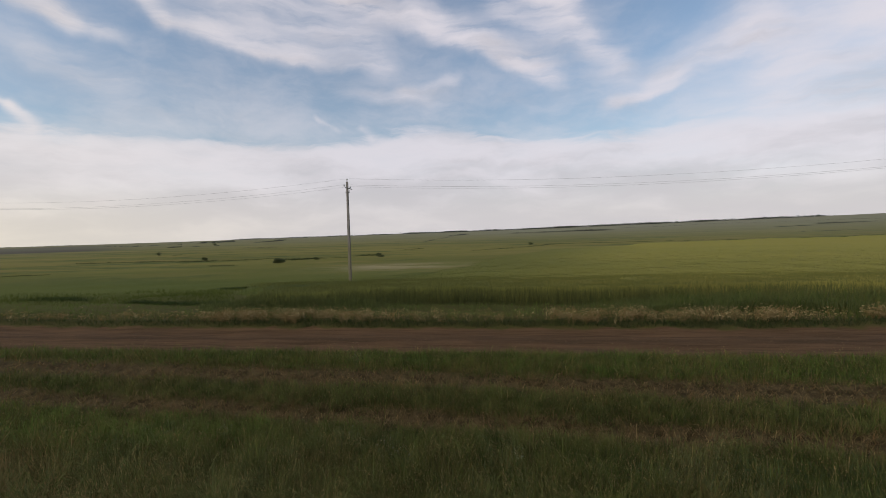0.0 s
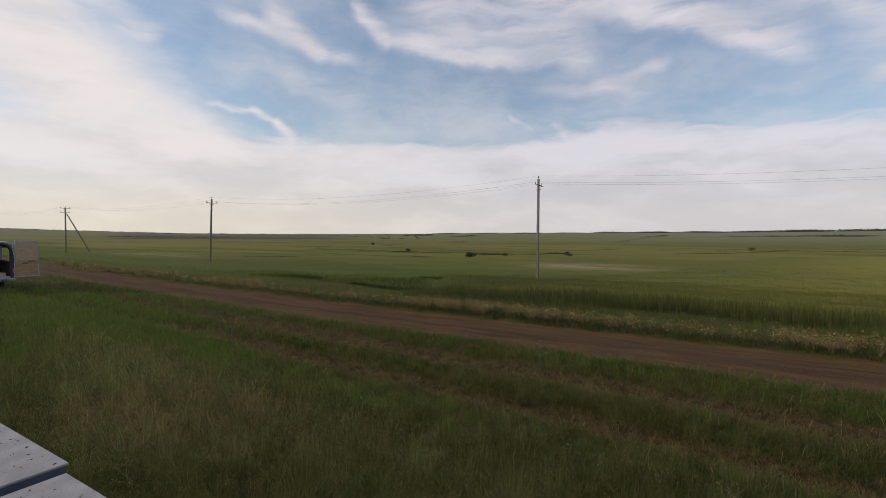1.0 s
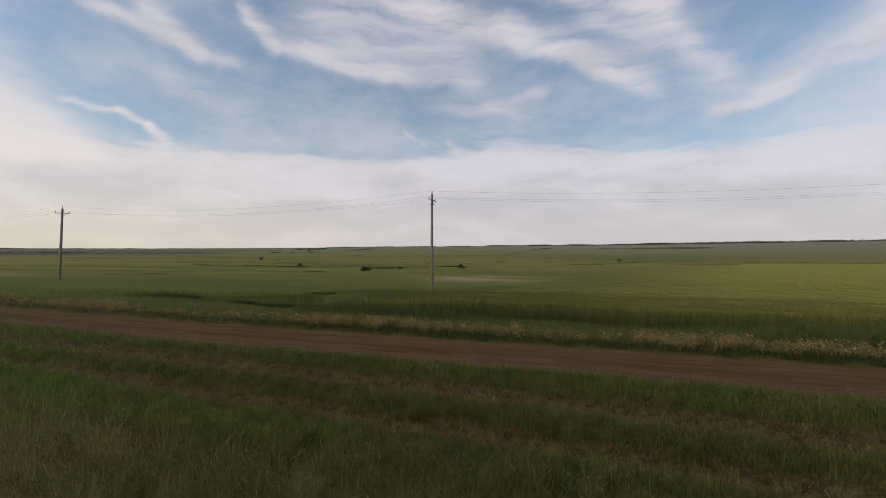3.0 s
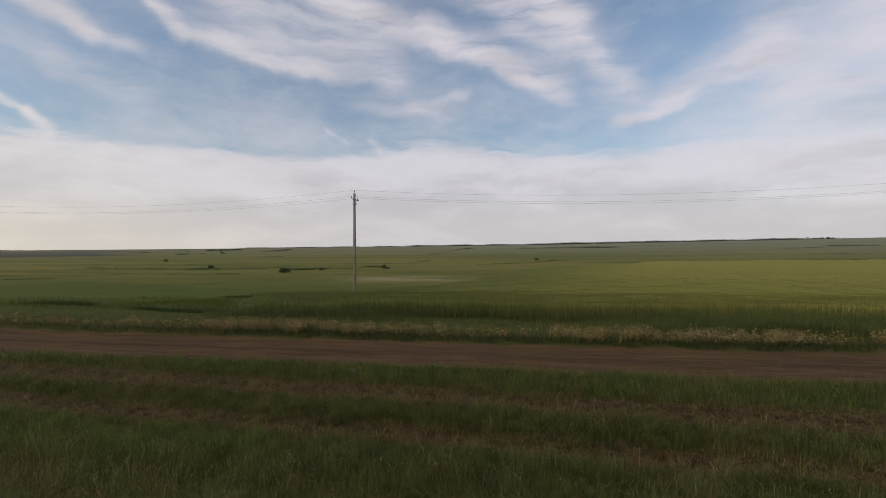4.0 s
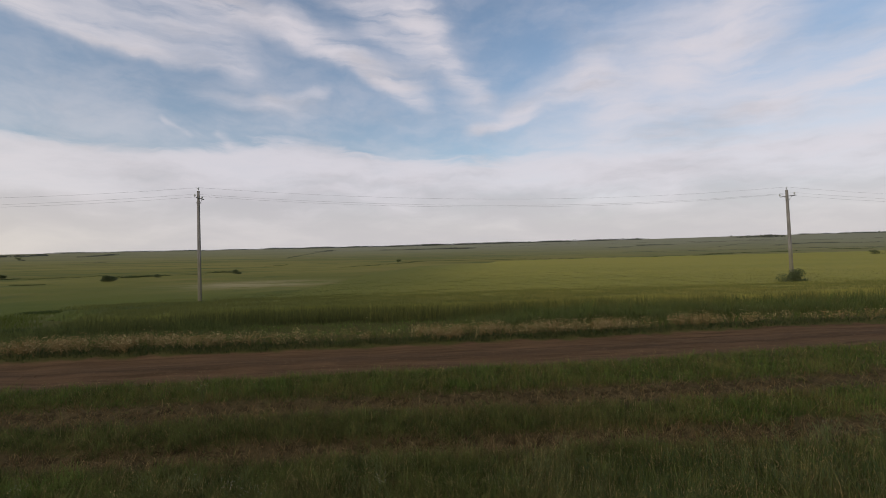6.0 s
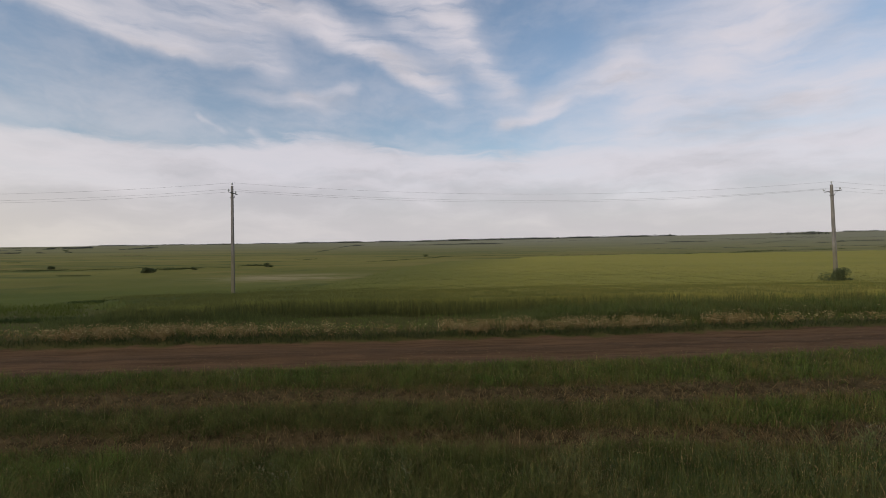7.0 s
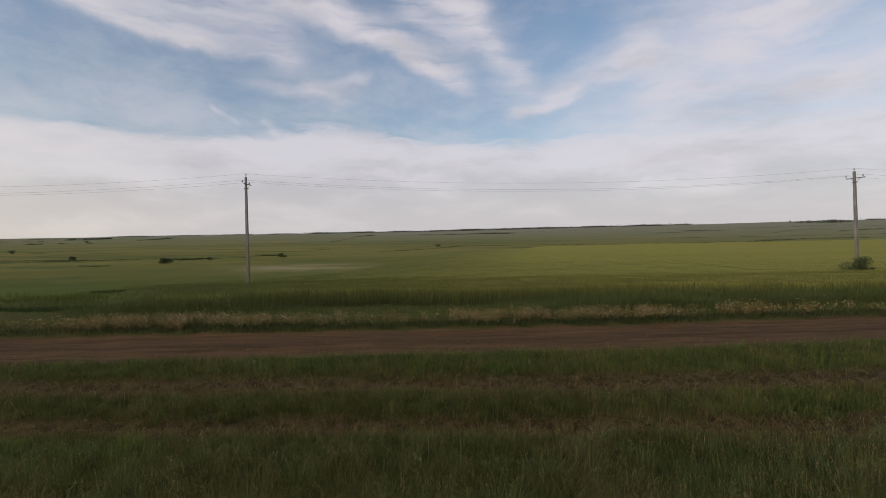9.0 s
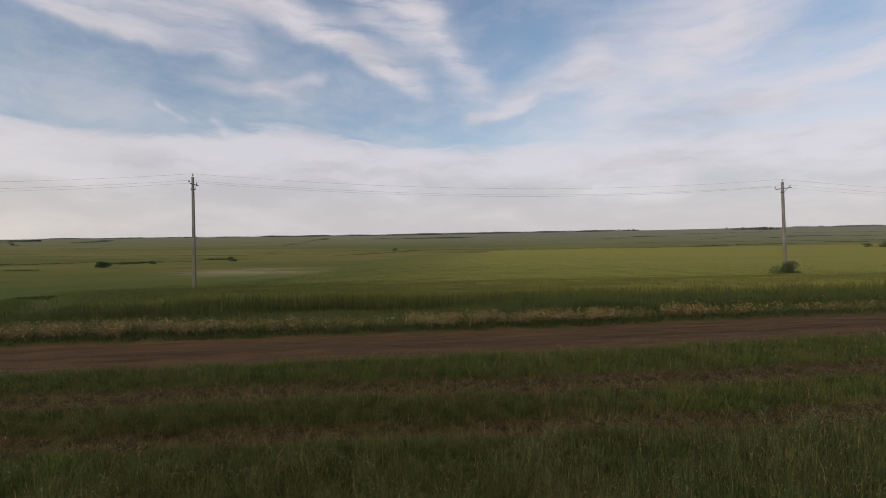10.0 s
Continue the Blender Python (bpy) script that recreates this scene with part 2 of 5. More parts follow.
def land(x, y):
    x, y = np.asarray(x, float), np.asarray(y, float)
    r = np.hypot(x, y)
    az = np.degrees(np.arctan2(x, y))
    v = y - bend(x)
    z = -1.2 * smooth(y, 15, 36) + 0.05 * waves(x, y, 9, 1) * smooth(r, 13, 25)
    z = z + 0.03 * waves(x, y, 2.1, 2) * 0.6
    z = z - 0.07 * np.exp(-((v - rut_a(x)) / 0.24) ** 2) - 0.07 * np.exp(-((v - rut_b(x)) / 0.24) ** 2)
    z = z - 0.05 * (smooth(v, 9.6, 10.0) - smooth(v, 12.3, 12.6)) - 0.04 * np.exp(-((v - 10.55) / 0.25) ** 2) - 0.04 * np.exp(-((v - 11.8) / 0.25) ** 2)
    z = z + 0.06 * (smooth(v, 12.4, 12.9) - smooth(v, 13.4, 15))
    crest = np.interp(az, [-180, -90, -77, -70, -60, -50, -30, 3, 14, 43, 60, 100, 180], [0.3, 0.45, 0.5, 0.28, 0.05, 0.05, 0.2, 0.5, 0.66, 1.0, 1.0, 0.6, 0.3])
    top = EYE + 2600 * np.tan(np.radians(crest))
    q = np.clip((r - 260) / 2340, 0, 1)
    z = z + (top + 1.2) * q ** 1.25 + 1.4 * waves(x, y, 420, 4) * smooth(r, 350, 900) * (1 - smooth(r, 1800, 2500))
    return z - 12 * smooth(r, 2700, 4500)


WHEAT_L = ([16.5, 20, 24, 28, 29, 30.3, 31.6, 33.5, 38, 47, 64, 90], [-10.5, -13.0, -15.5, -17.8, -17.6, -16.4, -14.2, -11.7, -8.9, -5.2, -2.6, 7.2])
WHEAT_F = ([-20, -6.4, 46, 182, 420], [50, 80, 125, 160, 225])


def wheat_depth(x, y, apart=False):
    """Metres inside the wheat field's edge (negative outside)."""
    left = x - np.interp(y, *WHEAT_L)
    far = np.interp(x, *WHEAT_F) - y
    left = left + 0.7 * waves(x, y, 5, 31)
    far = far + 3.0 * waves(x, y, 40, 32)
    near = y - (16.3 + 0.35 * waves(x, y * 0, 7, 5))
    return (np.minimum(left, far), near) if apart else np.minimum(np.minimum(left, far), near)


def mesh_from(name, verts, faces_flat, sizes, attrs=()):
    """A mesh from arrays: vertex rows, corner indices, corners per face, and per-vertex float attributes."""
    me = bpy.data.meshes.new(name)
    verts = np.asarray(verts, np.float32)
    faces_flat, sizes = np.asarray(faces_flat, np.int32), np.asarray(sizes, np.int32)
    me.vertices.add(len(verts))
    me.vertices.foreach_set("co", verts.ravel())
    me.loops.add(len(faces_flat))
    me.loops.foreach_set("vertex_index", faces_flat)
    me.polygons.add(len(sizes))
    me.polygons.foreach_set("loop_start", np.concatenate([[0], np.cumsum(sizes)[:-1]]).astype(np.int32))
    me.polygons.foreach_set("loop_total", sizes)
    for key, values in attrs:
        a = me.attributes.new(key, "FLOAT", "POINT")
        a.data.foreach_set("value", np.asarray(values, np.float32))
    me.update(calc_edges=True)
    me.polygons.foreach_set("use_smooth", np.ones(len(sizes), bool))
    return me


# ---- materials ----
def make_ground():
    mat, N = material("steppe_ground")
    P = N.position()
    x, y, z = N.split(P)[:3]
    wob = N.noise(P, 1.7, 4.0)
    fine = N.noise(P, 14.0, 5.0, 0.7)
    v = N.m("ADD", N.attribute("across"), N.m("MULTIPLY", N.m("SUBTRACT", wob, 0.5), 0.7))
    # near turf
    patch = N.noise(P, 0.35, 3.0)
    turf = N.mix(patch, (0.045, 0.050, 0.013), (0.085, 0.072, 0.024))
    turf = N.mix(N.m("MULTIPLY", fine, 0.5), turf, (0.064, 0.054, 0.020))
    # far meadow, in long bands
    streak = N.noise(N.mapped(P, (0.006, 0.022, 1), (0, 0, 6)), 1.0, 6.0, 0.6)
    blot = N.noise(P, 0.02, 5.0, 0.6)
    far = N.mix(N.step(streak, 0.35, 0.65), (0.108, 0.114, 0.026), (0.178, 0.162, 0.043))
    hay = N.noise(N.mapped(P, (0.03, 0.07, 1), (0, 0, -8)), 1.0, 5.0, 0.6)
    far = N.mix(N.step(hay, 0.5, 0.66, 0.0, 0.6), far, (0.205, 0.165, 0.052))
    ribbon = N.noise(N.mapped(P, (0.014, 0.085, 1), (0, 0, 4)), 1.0, 6.0, 0.65, 0.6)
    far = N.mix(N.step(ribbon, 0.50, 0.64, 0.0, 0.9), far, (0.066, 0.086, 0.024))
    far = N.mix(N.step(blot, 0.5, 0.75, 0.0, 0.6), far, (0.190, 0.152, 0.052))
    far = N.mix(N.m("MULTIPLY", N.step(N.m("ADD", y, N.m("MULTIPLY", N.m("SUBTRACT", ribbon, 0.5), 30.0)), 64, 34, 0.0, 0.9), N.step(N.m("ADD", x, N.m("MULTIPLY", blot, 14.0)), 8, -8)), far, (0.076, 0.095, 0.018))
    far = N.mix(N.attribute("tilled"), far, (0.035, 0.030, 0.028))
    far = N.mix(N.m("MULTIPLY", N.attribute("pale"), N.step(N.noise(N.mapped(P, (0.15, 0.5, 1)), 1.0, 5.0, 0.7), 0.35, 0.6)), far, (0.31, 0.26, 0.15))
    # pale distance haze, put into the ground's base colour
    far = N.mix(N.attribute("haze_tint"), far, (0.214, 0.212, 0.146))
    near_far = N.attribute("far")
    col = N.mix(near_far, turf, far)
    # bare ruts and the dirt road
    earth = N.mix(N.step(N.noise(N.mapped(P, (0.35, 5.0, 1)), 1.0, 6.0, 0.7), 0.3, 0.7), (0.058, 0.036, 0.018), (0.122, 0.072, 0.038))
    earth = N.mix(N.step(fine, 0.45, 0.8, 0.0, 0.45), earth, (0.130, 0.083, 0.047))
    off = N.m("MULTIPLY", N.m("SUBTRACT", wob, 0.5), 0.9)
    rut = N.m("MAXIMUM", N.step(N.m("ABSOLUTE", N.m("ADD", N.attribute("rut_a"), off)), 0.3, 0.75, 1.0, 0.0), N.step(N.m("ABSOLUTE", N.m("ADD", N.attribute("rut_b"), off)), 0.22, 0.55, 1.0, 0.0))
    straw = N.mix(N.step(N.m("ADD", N.m("MULTIPLY", fine, 0.5), N.m("MULTIPLY", N.noise(P, 5.0, 4.0, 0.65), 0.5)), 0.38, 0.64), (0.032, 0.024, 0.011), (0.098, 0.072, 0.034))
    col = N.mix(N.m("MULTIPLY", rut, N.m("SUBTRACT", 1.0, near_far)), col, straw)
    road = N.step(N.m("ABSOLUTE", N.m("SUBTRACT", v, 0.5 * (ROAD_IN + ROAD_OUT))), 1.15, 1.38, 1.0, 0.0)
    middle = N.step(N.m("ABSOLUTE", N.m("SUBTRACT", v, 11.15)), 0.0, 0.42, 0.45, 0.0)
    earth = N.mix(middle, earth, (0.050, 0.033, 0.018))
    col = N.mix(N.m("MULTIPLY", road, N.attribute("road")), col, earth)
    N.surface(col, 0.95, bump=N.m("ADD", fine, wob), depth=0.03, strength=0.5, spec=0.05)
    return mat


def make_blade(name, dark, light, dry, dryness, through=0.3, size=0.8):
    """Grass: each blade has its own tint, whole patches turn dry."""
    mat, N = material(name)
    P = N.position()
    tint = N.attribute("tint")
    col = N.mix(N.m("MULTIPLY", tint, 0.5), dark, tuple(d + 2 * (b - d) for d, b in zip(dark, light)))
    patch = N.noise(P, size, 4.0, 0.6)
    f = N.m("ADD", N.m("MULTIPLY", N.m("SUBTRACT", patch, 0.5), 2.2), N.m("ADD", N.m("MULTIPLY", N.m("SUBTRACT", N.attribute("tint2"), 0.5), 1.1), dryness))
    col = N.mix(N.step(f, 0.0, 1.0), col, dry)
    N.surface(col, 0.7, spec=0.06, through=through)
    return mat


def make_plain(name, a, b, scale=6.0, rough=0.7, metal=0.0, depth=0.004, spec=0.3, stretch=(1, 1, 1)):
    """A plain material with stains at two scales and fine relief."""
    mat, N = material(name)
    P = N.mapped(N.local(), stretch)
    n1, n2 = N.noise(P, scale, 5.0, 0.6), N.noise(P, scale * 9, 4.0, 0.6)
    f = N.m("ADD", N.m("MULTIPLY", n1, 0.7), N.m("MULTIPLY", n2, 0.3))
    col = N.mix(N.step(f, 0.33, 0.67), a, b)
    N.surface(col, rough, metal, bump=n2, depth=depth, strength=0.5, spec=spec)
    return mat


GROUND = make_ground()
GRASS = make_blade("meadow_grass", (0.037, 0.051, 0.013), (0.134, 0.158, 0.044), (0.18, 0.140, 0.055), 0.06)
GRASS_GREEN = make_blade("lush_grass", (0.036, 0.058, 0.012), (0.118, 0.168, 0.038), (0.165, 0.138, 0.046), 0.2)
GRASS_DRY = make_blade("dry_grass", (0.090, 0.060, 0.024), (0.25, 0.180, 0.080), (0.17, 0.105, 0.044), 0.2)
WEED = make_blade("dry_weed", (0.130, 0.088, 0.034), (0.45, 0.370, 0.190), (0.270, 0.180, 0.076), 0.12, size=0.9)
WHEAT = make_blade("green_wheat", (0.048, 0.064, 0.027), (0.172, 0.172, 0.046), (0.24, 0.205, 0.055), 0.0, size=0.3)
MEADOW = make_blade("meadow_hay", (0.060, 0.084, 0.016), (0.106, 0.128, 0.026), (0.165, 0.148, 0.044), 0.16, 0.3, size=0.12)
GRASS_WILD = make_blade("seeding_grass", (0.070, 0.085, 0.026), (0.236, 0.256, 0.096), (0.27, 0.185, 0.080), 0.1, size=0.45)
WORMWOOD = make_blade("wormwood_leaf", (0.065, 0.085, 0.030), (0.165, 0.190, 0.080), (0.19, 0.17, 0.07), 0.05)
REED = make_blade("dark_sedge", (0.028, 0.050, 0.016), (0.060, 0.088, 0.026), (0.07, 0.075, 0.03), 0.0)
SAGE = make_blade("sage_grass", (0.034, 0.052, 0.020), (0.110, 0.150, 0.058), (0.14, 0.14, 0.065), 0.0)
EDGE = make_blade("edge_plant", (0.018, 0.030, 0.010), (0.046, 0.064, 0.022), (0.07, 0.07, 0.03), 0.0)
VERGE = make_blade("verge_grass", (0.058, 0.080, 0.026), (0.134, 0.156, 0.050), (0.11, 0.115, 0.045), 0.0)
LEAF = make_blade("bush_leaf", (0.062, 0.080, 0.036), (0.130, 0.152, 0.070), (0.09, 0.095, 0.04), 0.0)
BARK = make_plain("bark", (0.06, 0.045, 0.035), (0.13, 0.10, 0.08), 9.0, 0.9)
EARTH = make_plain("earth_clod", (0.085, 0.052, 0.028), (0.165, 0.110, 0.066), 3.0, 0.95, spec=0.05)
CONCRETE, N = material("weathered_concrete")
P = N.local()
n1, n2 = N.noise(N.mapped(P, (3, 3, 0.6)), 1.6, 5.0, 0.6), N.noise(P, 14.0, 4.0, 0.6)
col = N.mix(N.step(n1, 0.33, 0.67), (0.150, 0.140, 0.132), (0.245, 0.230, 0.215))
# the pole turns tan towards the bottom, with an uneven upper edge
tan_line = N.m("ADD", N.split(P)[2], N.m("MULTIPLY", N.m("SUBTRACT", n1, 0.5), 3.0))
col = N.mix(N.step(tan_line, 4.2, 2.2, 0.0, 0.75), col, (0.150, 0.136, 0.078))
N.surface(col, 0.9, bump=n2, depth=0.004, strength=0.5)
STEEL = make_plain("galvanised_steel", (0.10, 0.10, 0.10), (0.22, 0.22, 0.22), 8.0, 0.55, 0.6)
PORCELAIN = make_plain("insulator_glass", (0.30, 0.32, 0.32), (0.55, 0.57, 0.56), 10.0, 0.2)
WIRE = make_plain("aluminium_wire", (0.26, 0.26, 0.27), (0.38, 0.38, 0.39), 3.0, 0.5, 0.5)


def make_canopy():
    mat, N = material("wheat_canopy")
    P = N.position()
    rows = N.noise(N.mapped(P, (0.35, 2.2, 1), (0, 0, 4)), 1.0, 5.0, 0.7)
    blot = N.noise(N.mapped(P, (0.02, 0.06, 1)), 1.0, 5.0, 0.6)
    fine = N.noise(P, 9.0, 5.0, 0.75)
    col = N.mix(N.step(blot, 0.35, 0.65), (0.208, 0.204, 0.045), (0.275, 0.248, 0.056))
    x, y = N.split(P)[:2]
    rim = N.attribute("rim")
    ripe = N.m("MULTIPLY", N.step(N.m("ADD", y, N.m("MULTIPLY", blot, 40.0)), 40, 120, 0.0, 0.7), N.step(x, -8, 25, 0.15, 1.0))
    col = N.mix(ripe, col, (0.268, 0.248, 0.050))
    col = N.mix(N.m("MULTIPLY", fine, 0.5), col, (0.225, 0.200, 0.05))
    col = N.mix(N.m("MULTIPLY", N.step(x, -6, 16, 0.97, 0.0), N.step(y, 75, 35, 0.45, 1.0)), col, (0.140, 0.148, 0.036))
    col = N.mix(N.step(N.m("SUBTRACT", x, N.m("MULTIPLY", y, 0.12)), -9, -14, 0.0, 0.9), col, (0.052, 0.070, 0.016))
    col = N.mix(N.step(rows, 0.4, 0.75, 0.0, 0.22), col, (0.100, 0.112, 0.028))
    col = N.mix(rim, col, (0.122, 0.130, 0.033))
    N.surface(col, 0.9, bump=N.m("ADD", fine, N.m("MULTIPLY", rows, 0.4)), depth=0.10, strength=0.7, spec=0.05)
    return mat


CANOPY = make_canopy()

# ---- ground sheet ----
radii = np.concatenate([[0.0], np.exp(np.arange(math.log(0.6), math.log(4700), 0.024))])
front = np.arange(-84, 70, 0.5)
turns = np.radians(np.concatenate([front, np.arange(70, 276, 4.0)]))
R, A = np.meshgrid(radii[1:], turns, indexing="ij")
gx, gy = (R * np.sin(A)).ravel(), (R * np.cos(A)).ravel()
gx, gy = np.concatenate([[0.0], gx]), np.concatenate([[0.0], gy])
gz = land(gx, gy)
nr, na = R.shape
i, j = np.meshgrid(np.arange(nr - 1), np.arange(na), indexing="ij")
jn = (j + 1) % na
quads = np.stack([1 + i * na + j, 1 + i * na + jn, 1 + (i + 1) * na + jn, 1 + (i + 1) * na + j], -1).reshape(-1, 4)
fan = np.stack([np.zeros(na, int), 1 + (np.arange(na) + 1) % na, 1 + np.arange(na)], -1)
gr, gaz = np.hypot(gx, gy), np.degrees(np.arctan2(gx, gy))
tilled = smooth(gaz, -68, -64) * (1 - smooth(gaz, -47, -40)) * smooth(gr, 330, 400) * (1 - smooth(gr, 1000, 1500))
pale = 0.85 * np.exp(-((gx + 13.5) / 8) ** 2 - ((gy - 57) / 6) ** 2) + 0.45 * np.exp(-((gx + 84) / 16) ** 2 - ((gy - 44) / 5) ** 2)
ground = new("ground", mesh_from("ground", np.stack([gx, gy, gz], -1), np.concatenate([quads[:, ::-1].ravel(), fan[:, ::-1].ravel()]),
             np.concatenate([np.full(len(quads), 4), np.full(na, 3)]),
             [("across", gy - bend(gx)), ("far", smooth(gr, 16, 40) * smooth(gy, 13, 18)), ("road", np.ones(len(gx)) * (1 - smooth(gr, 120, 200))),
              ("rut_a", gy - bend(gx) - rut_a(gx)), ("rut_b", gy - bend(gx) - rut_b(gx)), ("tilled", tilled), ("pale", pale), ("haze_tint", 0.85 * smooth(np.log(gr + 1), math.log(130), math.log(1700)) * (0.72 + 0.28 * smooth(gaz, -25, 5)))]))
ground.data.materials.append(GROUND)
tagged(ground, "steppe ground with meadow, ruts and a brown dirt road", "ground", kind="structure")


# ---- grass, weeds and wheat ----
def blades(name, x, y, h, w, lean, mat, label, category, z=None, tint=None, tint2=None, ramp=(0.7, 0.95, 1.0), way=None):
    """One mesh of upright, bent leaf blades; ramp scales the tint from base to tip."""
    n = len(x)
    z = land(x, y) - 0.01 if z is None else z
    face = rng.uniform(0, 6.283, n)
    way = rng.uniform(0, 6.283, n) if way is None else way
    c, s = np.cos(face) * w / 2, np.sin(face) * w / 2
    lx, ly = np.cos(way) * lean * h, np.sin(way) * lean * h
    v = np.empty((n, 5, 3), np.float32)
    v[:, 0] = np.stack([x - c, y - s, z], -1)
    v[:, 1] = np.stack([x + c, y + s, z], -1)
    rise = np.where(lean > 0.6, 0.62, 0.56)
    v[:, 2] = np.stack([x + c * 0.8 + lx * 0.36, y + s * 0.8 + ly * 0.36, z + h * rise], -1)
    v[:, 3] = np.stack([x - c * 0.8 + lx * 0.36, y - s * 0.8 + ly * 0.36, z + h * rise], -1)
    v[:, 4] = np.stack([x + lx, y + ly, z + h * np.clip(1 - 0.5 * lean ** 2, 0.3, 1)], -1)
    k = np.arange(n)[:, None] * 5
    loops = (k + np.array([0, 1, 2, 3, 3, 2, 4])[None]).ravel()
    sizes = np.tile([4, 3], n)
    tint = rng.random(n) if tint is None else tint
    tint2 = rng.random(n) if tint2 is None else tint2
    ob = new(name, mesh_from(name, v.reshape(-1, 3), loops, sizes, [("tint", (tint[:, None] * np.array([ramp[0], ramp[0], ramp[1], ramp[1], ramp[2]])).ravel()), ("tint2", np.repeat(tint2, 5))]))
    ob.data.materials.append(mat)
    return tagged(ob, label, category, kind="stuff")


def slivers(name, x, y, h, w, lean, mat, label, category, z=None, tint=None, tint2=None, way=None):
    """One mesh of very thin straight stems, a triangle each."""
    n = len(x)
    z = land(x, y) - 0.01 if z is None else z
    face = rng.uniform(0, 6.283, n)
    way = rng.uniform(0, 6.283, n) if way is None else way
    c, s = np.cos(face) * w / 2, np.sin(face) * w / 2
    v = np.empty((n, 3, 3), np.float32)
    v[:, 0] = np.stack([x - c, y - s, z], -1)
    v[:, 1] = np.stack([x + c, y + s, z], -1)
    v[:, 2] = np.stack([x + np.cos(way) * lean * h, y + np.sin(way) * lean * h, z + h * np.clip(1 - 0.4 * lean ** 2, 0.3, 1)], -1)
    tint = rng.random(n) if tint is None else tint
    tint2 = rng.random(n) if tint2 is None else tint2
    ob = new(name, mesh_from(name, v.reshape(-1, 3), np.arange(3 * n), np.full(n, 3), [("tint", np.repeat(tint, 3)), ("tint2", np.repeat(tint2, 3))]))
    ob.data.materials.append(mat)
    return tagged(ob, label, category, kind="stuff")


def fan_points(n, r0, r1, a0, a1, fall=0.6):
    """Points in a sector round the standpoint, thinning with distance."""
    u = rng.random(n)
    p = 2 - fall - 1
    r = (r0 ** p + u * (r1 ** p - r0 ** p)) ** (1 / p) if abs(p) > 1e-6 else r0 * (r1 / r0) ** u
    a = np.radians(rng.uniform(a0, a1, n))
    return r * np.sin(a), r * np.cos(a), r


def zones(x, y):
    """How lush, how brown and how silvery the near grass is."""
    def blob(cx, cy, rx, ry):
        return np.exp(-((x - cx) / rx) ** 2 - ((y - cy) / ry) ** 2)
    lush = 1.2 * blob(-16.5, 5.6, 4.0, 1.8) + 0.9 * blob(-8.6, 5.7, 3.0, 0.7) + 0.9 * blob(-5.2, 5.2, 2.4, 0.6) + 0.5 * blob(-12.5, 3.4, 2.0, 0.7) + 0.8 * blob(-24, 6.5, 7, 2.5)
    brown = 0.75 * blob(-6.2, 2.8, 1.8, 0.65) + 0.4 * blob(-7.6, 4.0, 1.4, 0.5)
    silver = 0.4 * blob(-3.1, 3.7, 1.5, 0.7) + 1.2 * blob(-9.4, 4.1, 2.9, 0.95) + 0.6 * blob(-12.6, 5.0, 2.0, 0.8) + 0.45 * blob(-5.5, 4.1, 1.5, 0.5)
    wob = 0.25 * waves(x, y, 1.1, 81) + 0.15 * waves(x, y, 0.45, 82)
    return np.clip(lush + wob * (lush > 0.1), 0, 1), np.clip(brown + wob * (brown > 0.1), 0, 1), np.clip(silver + wob * (silver > 0.1), 0, 1)


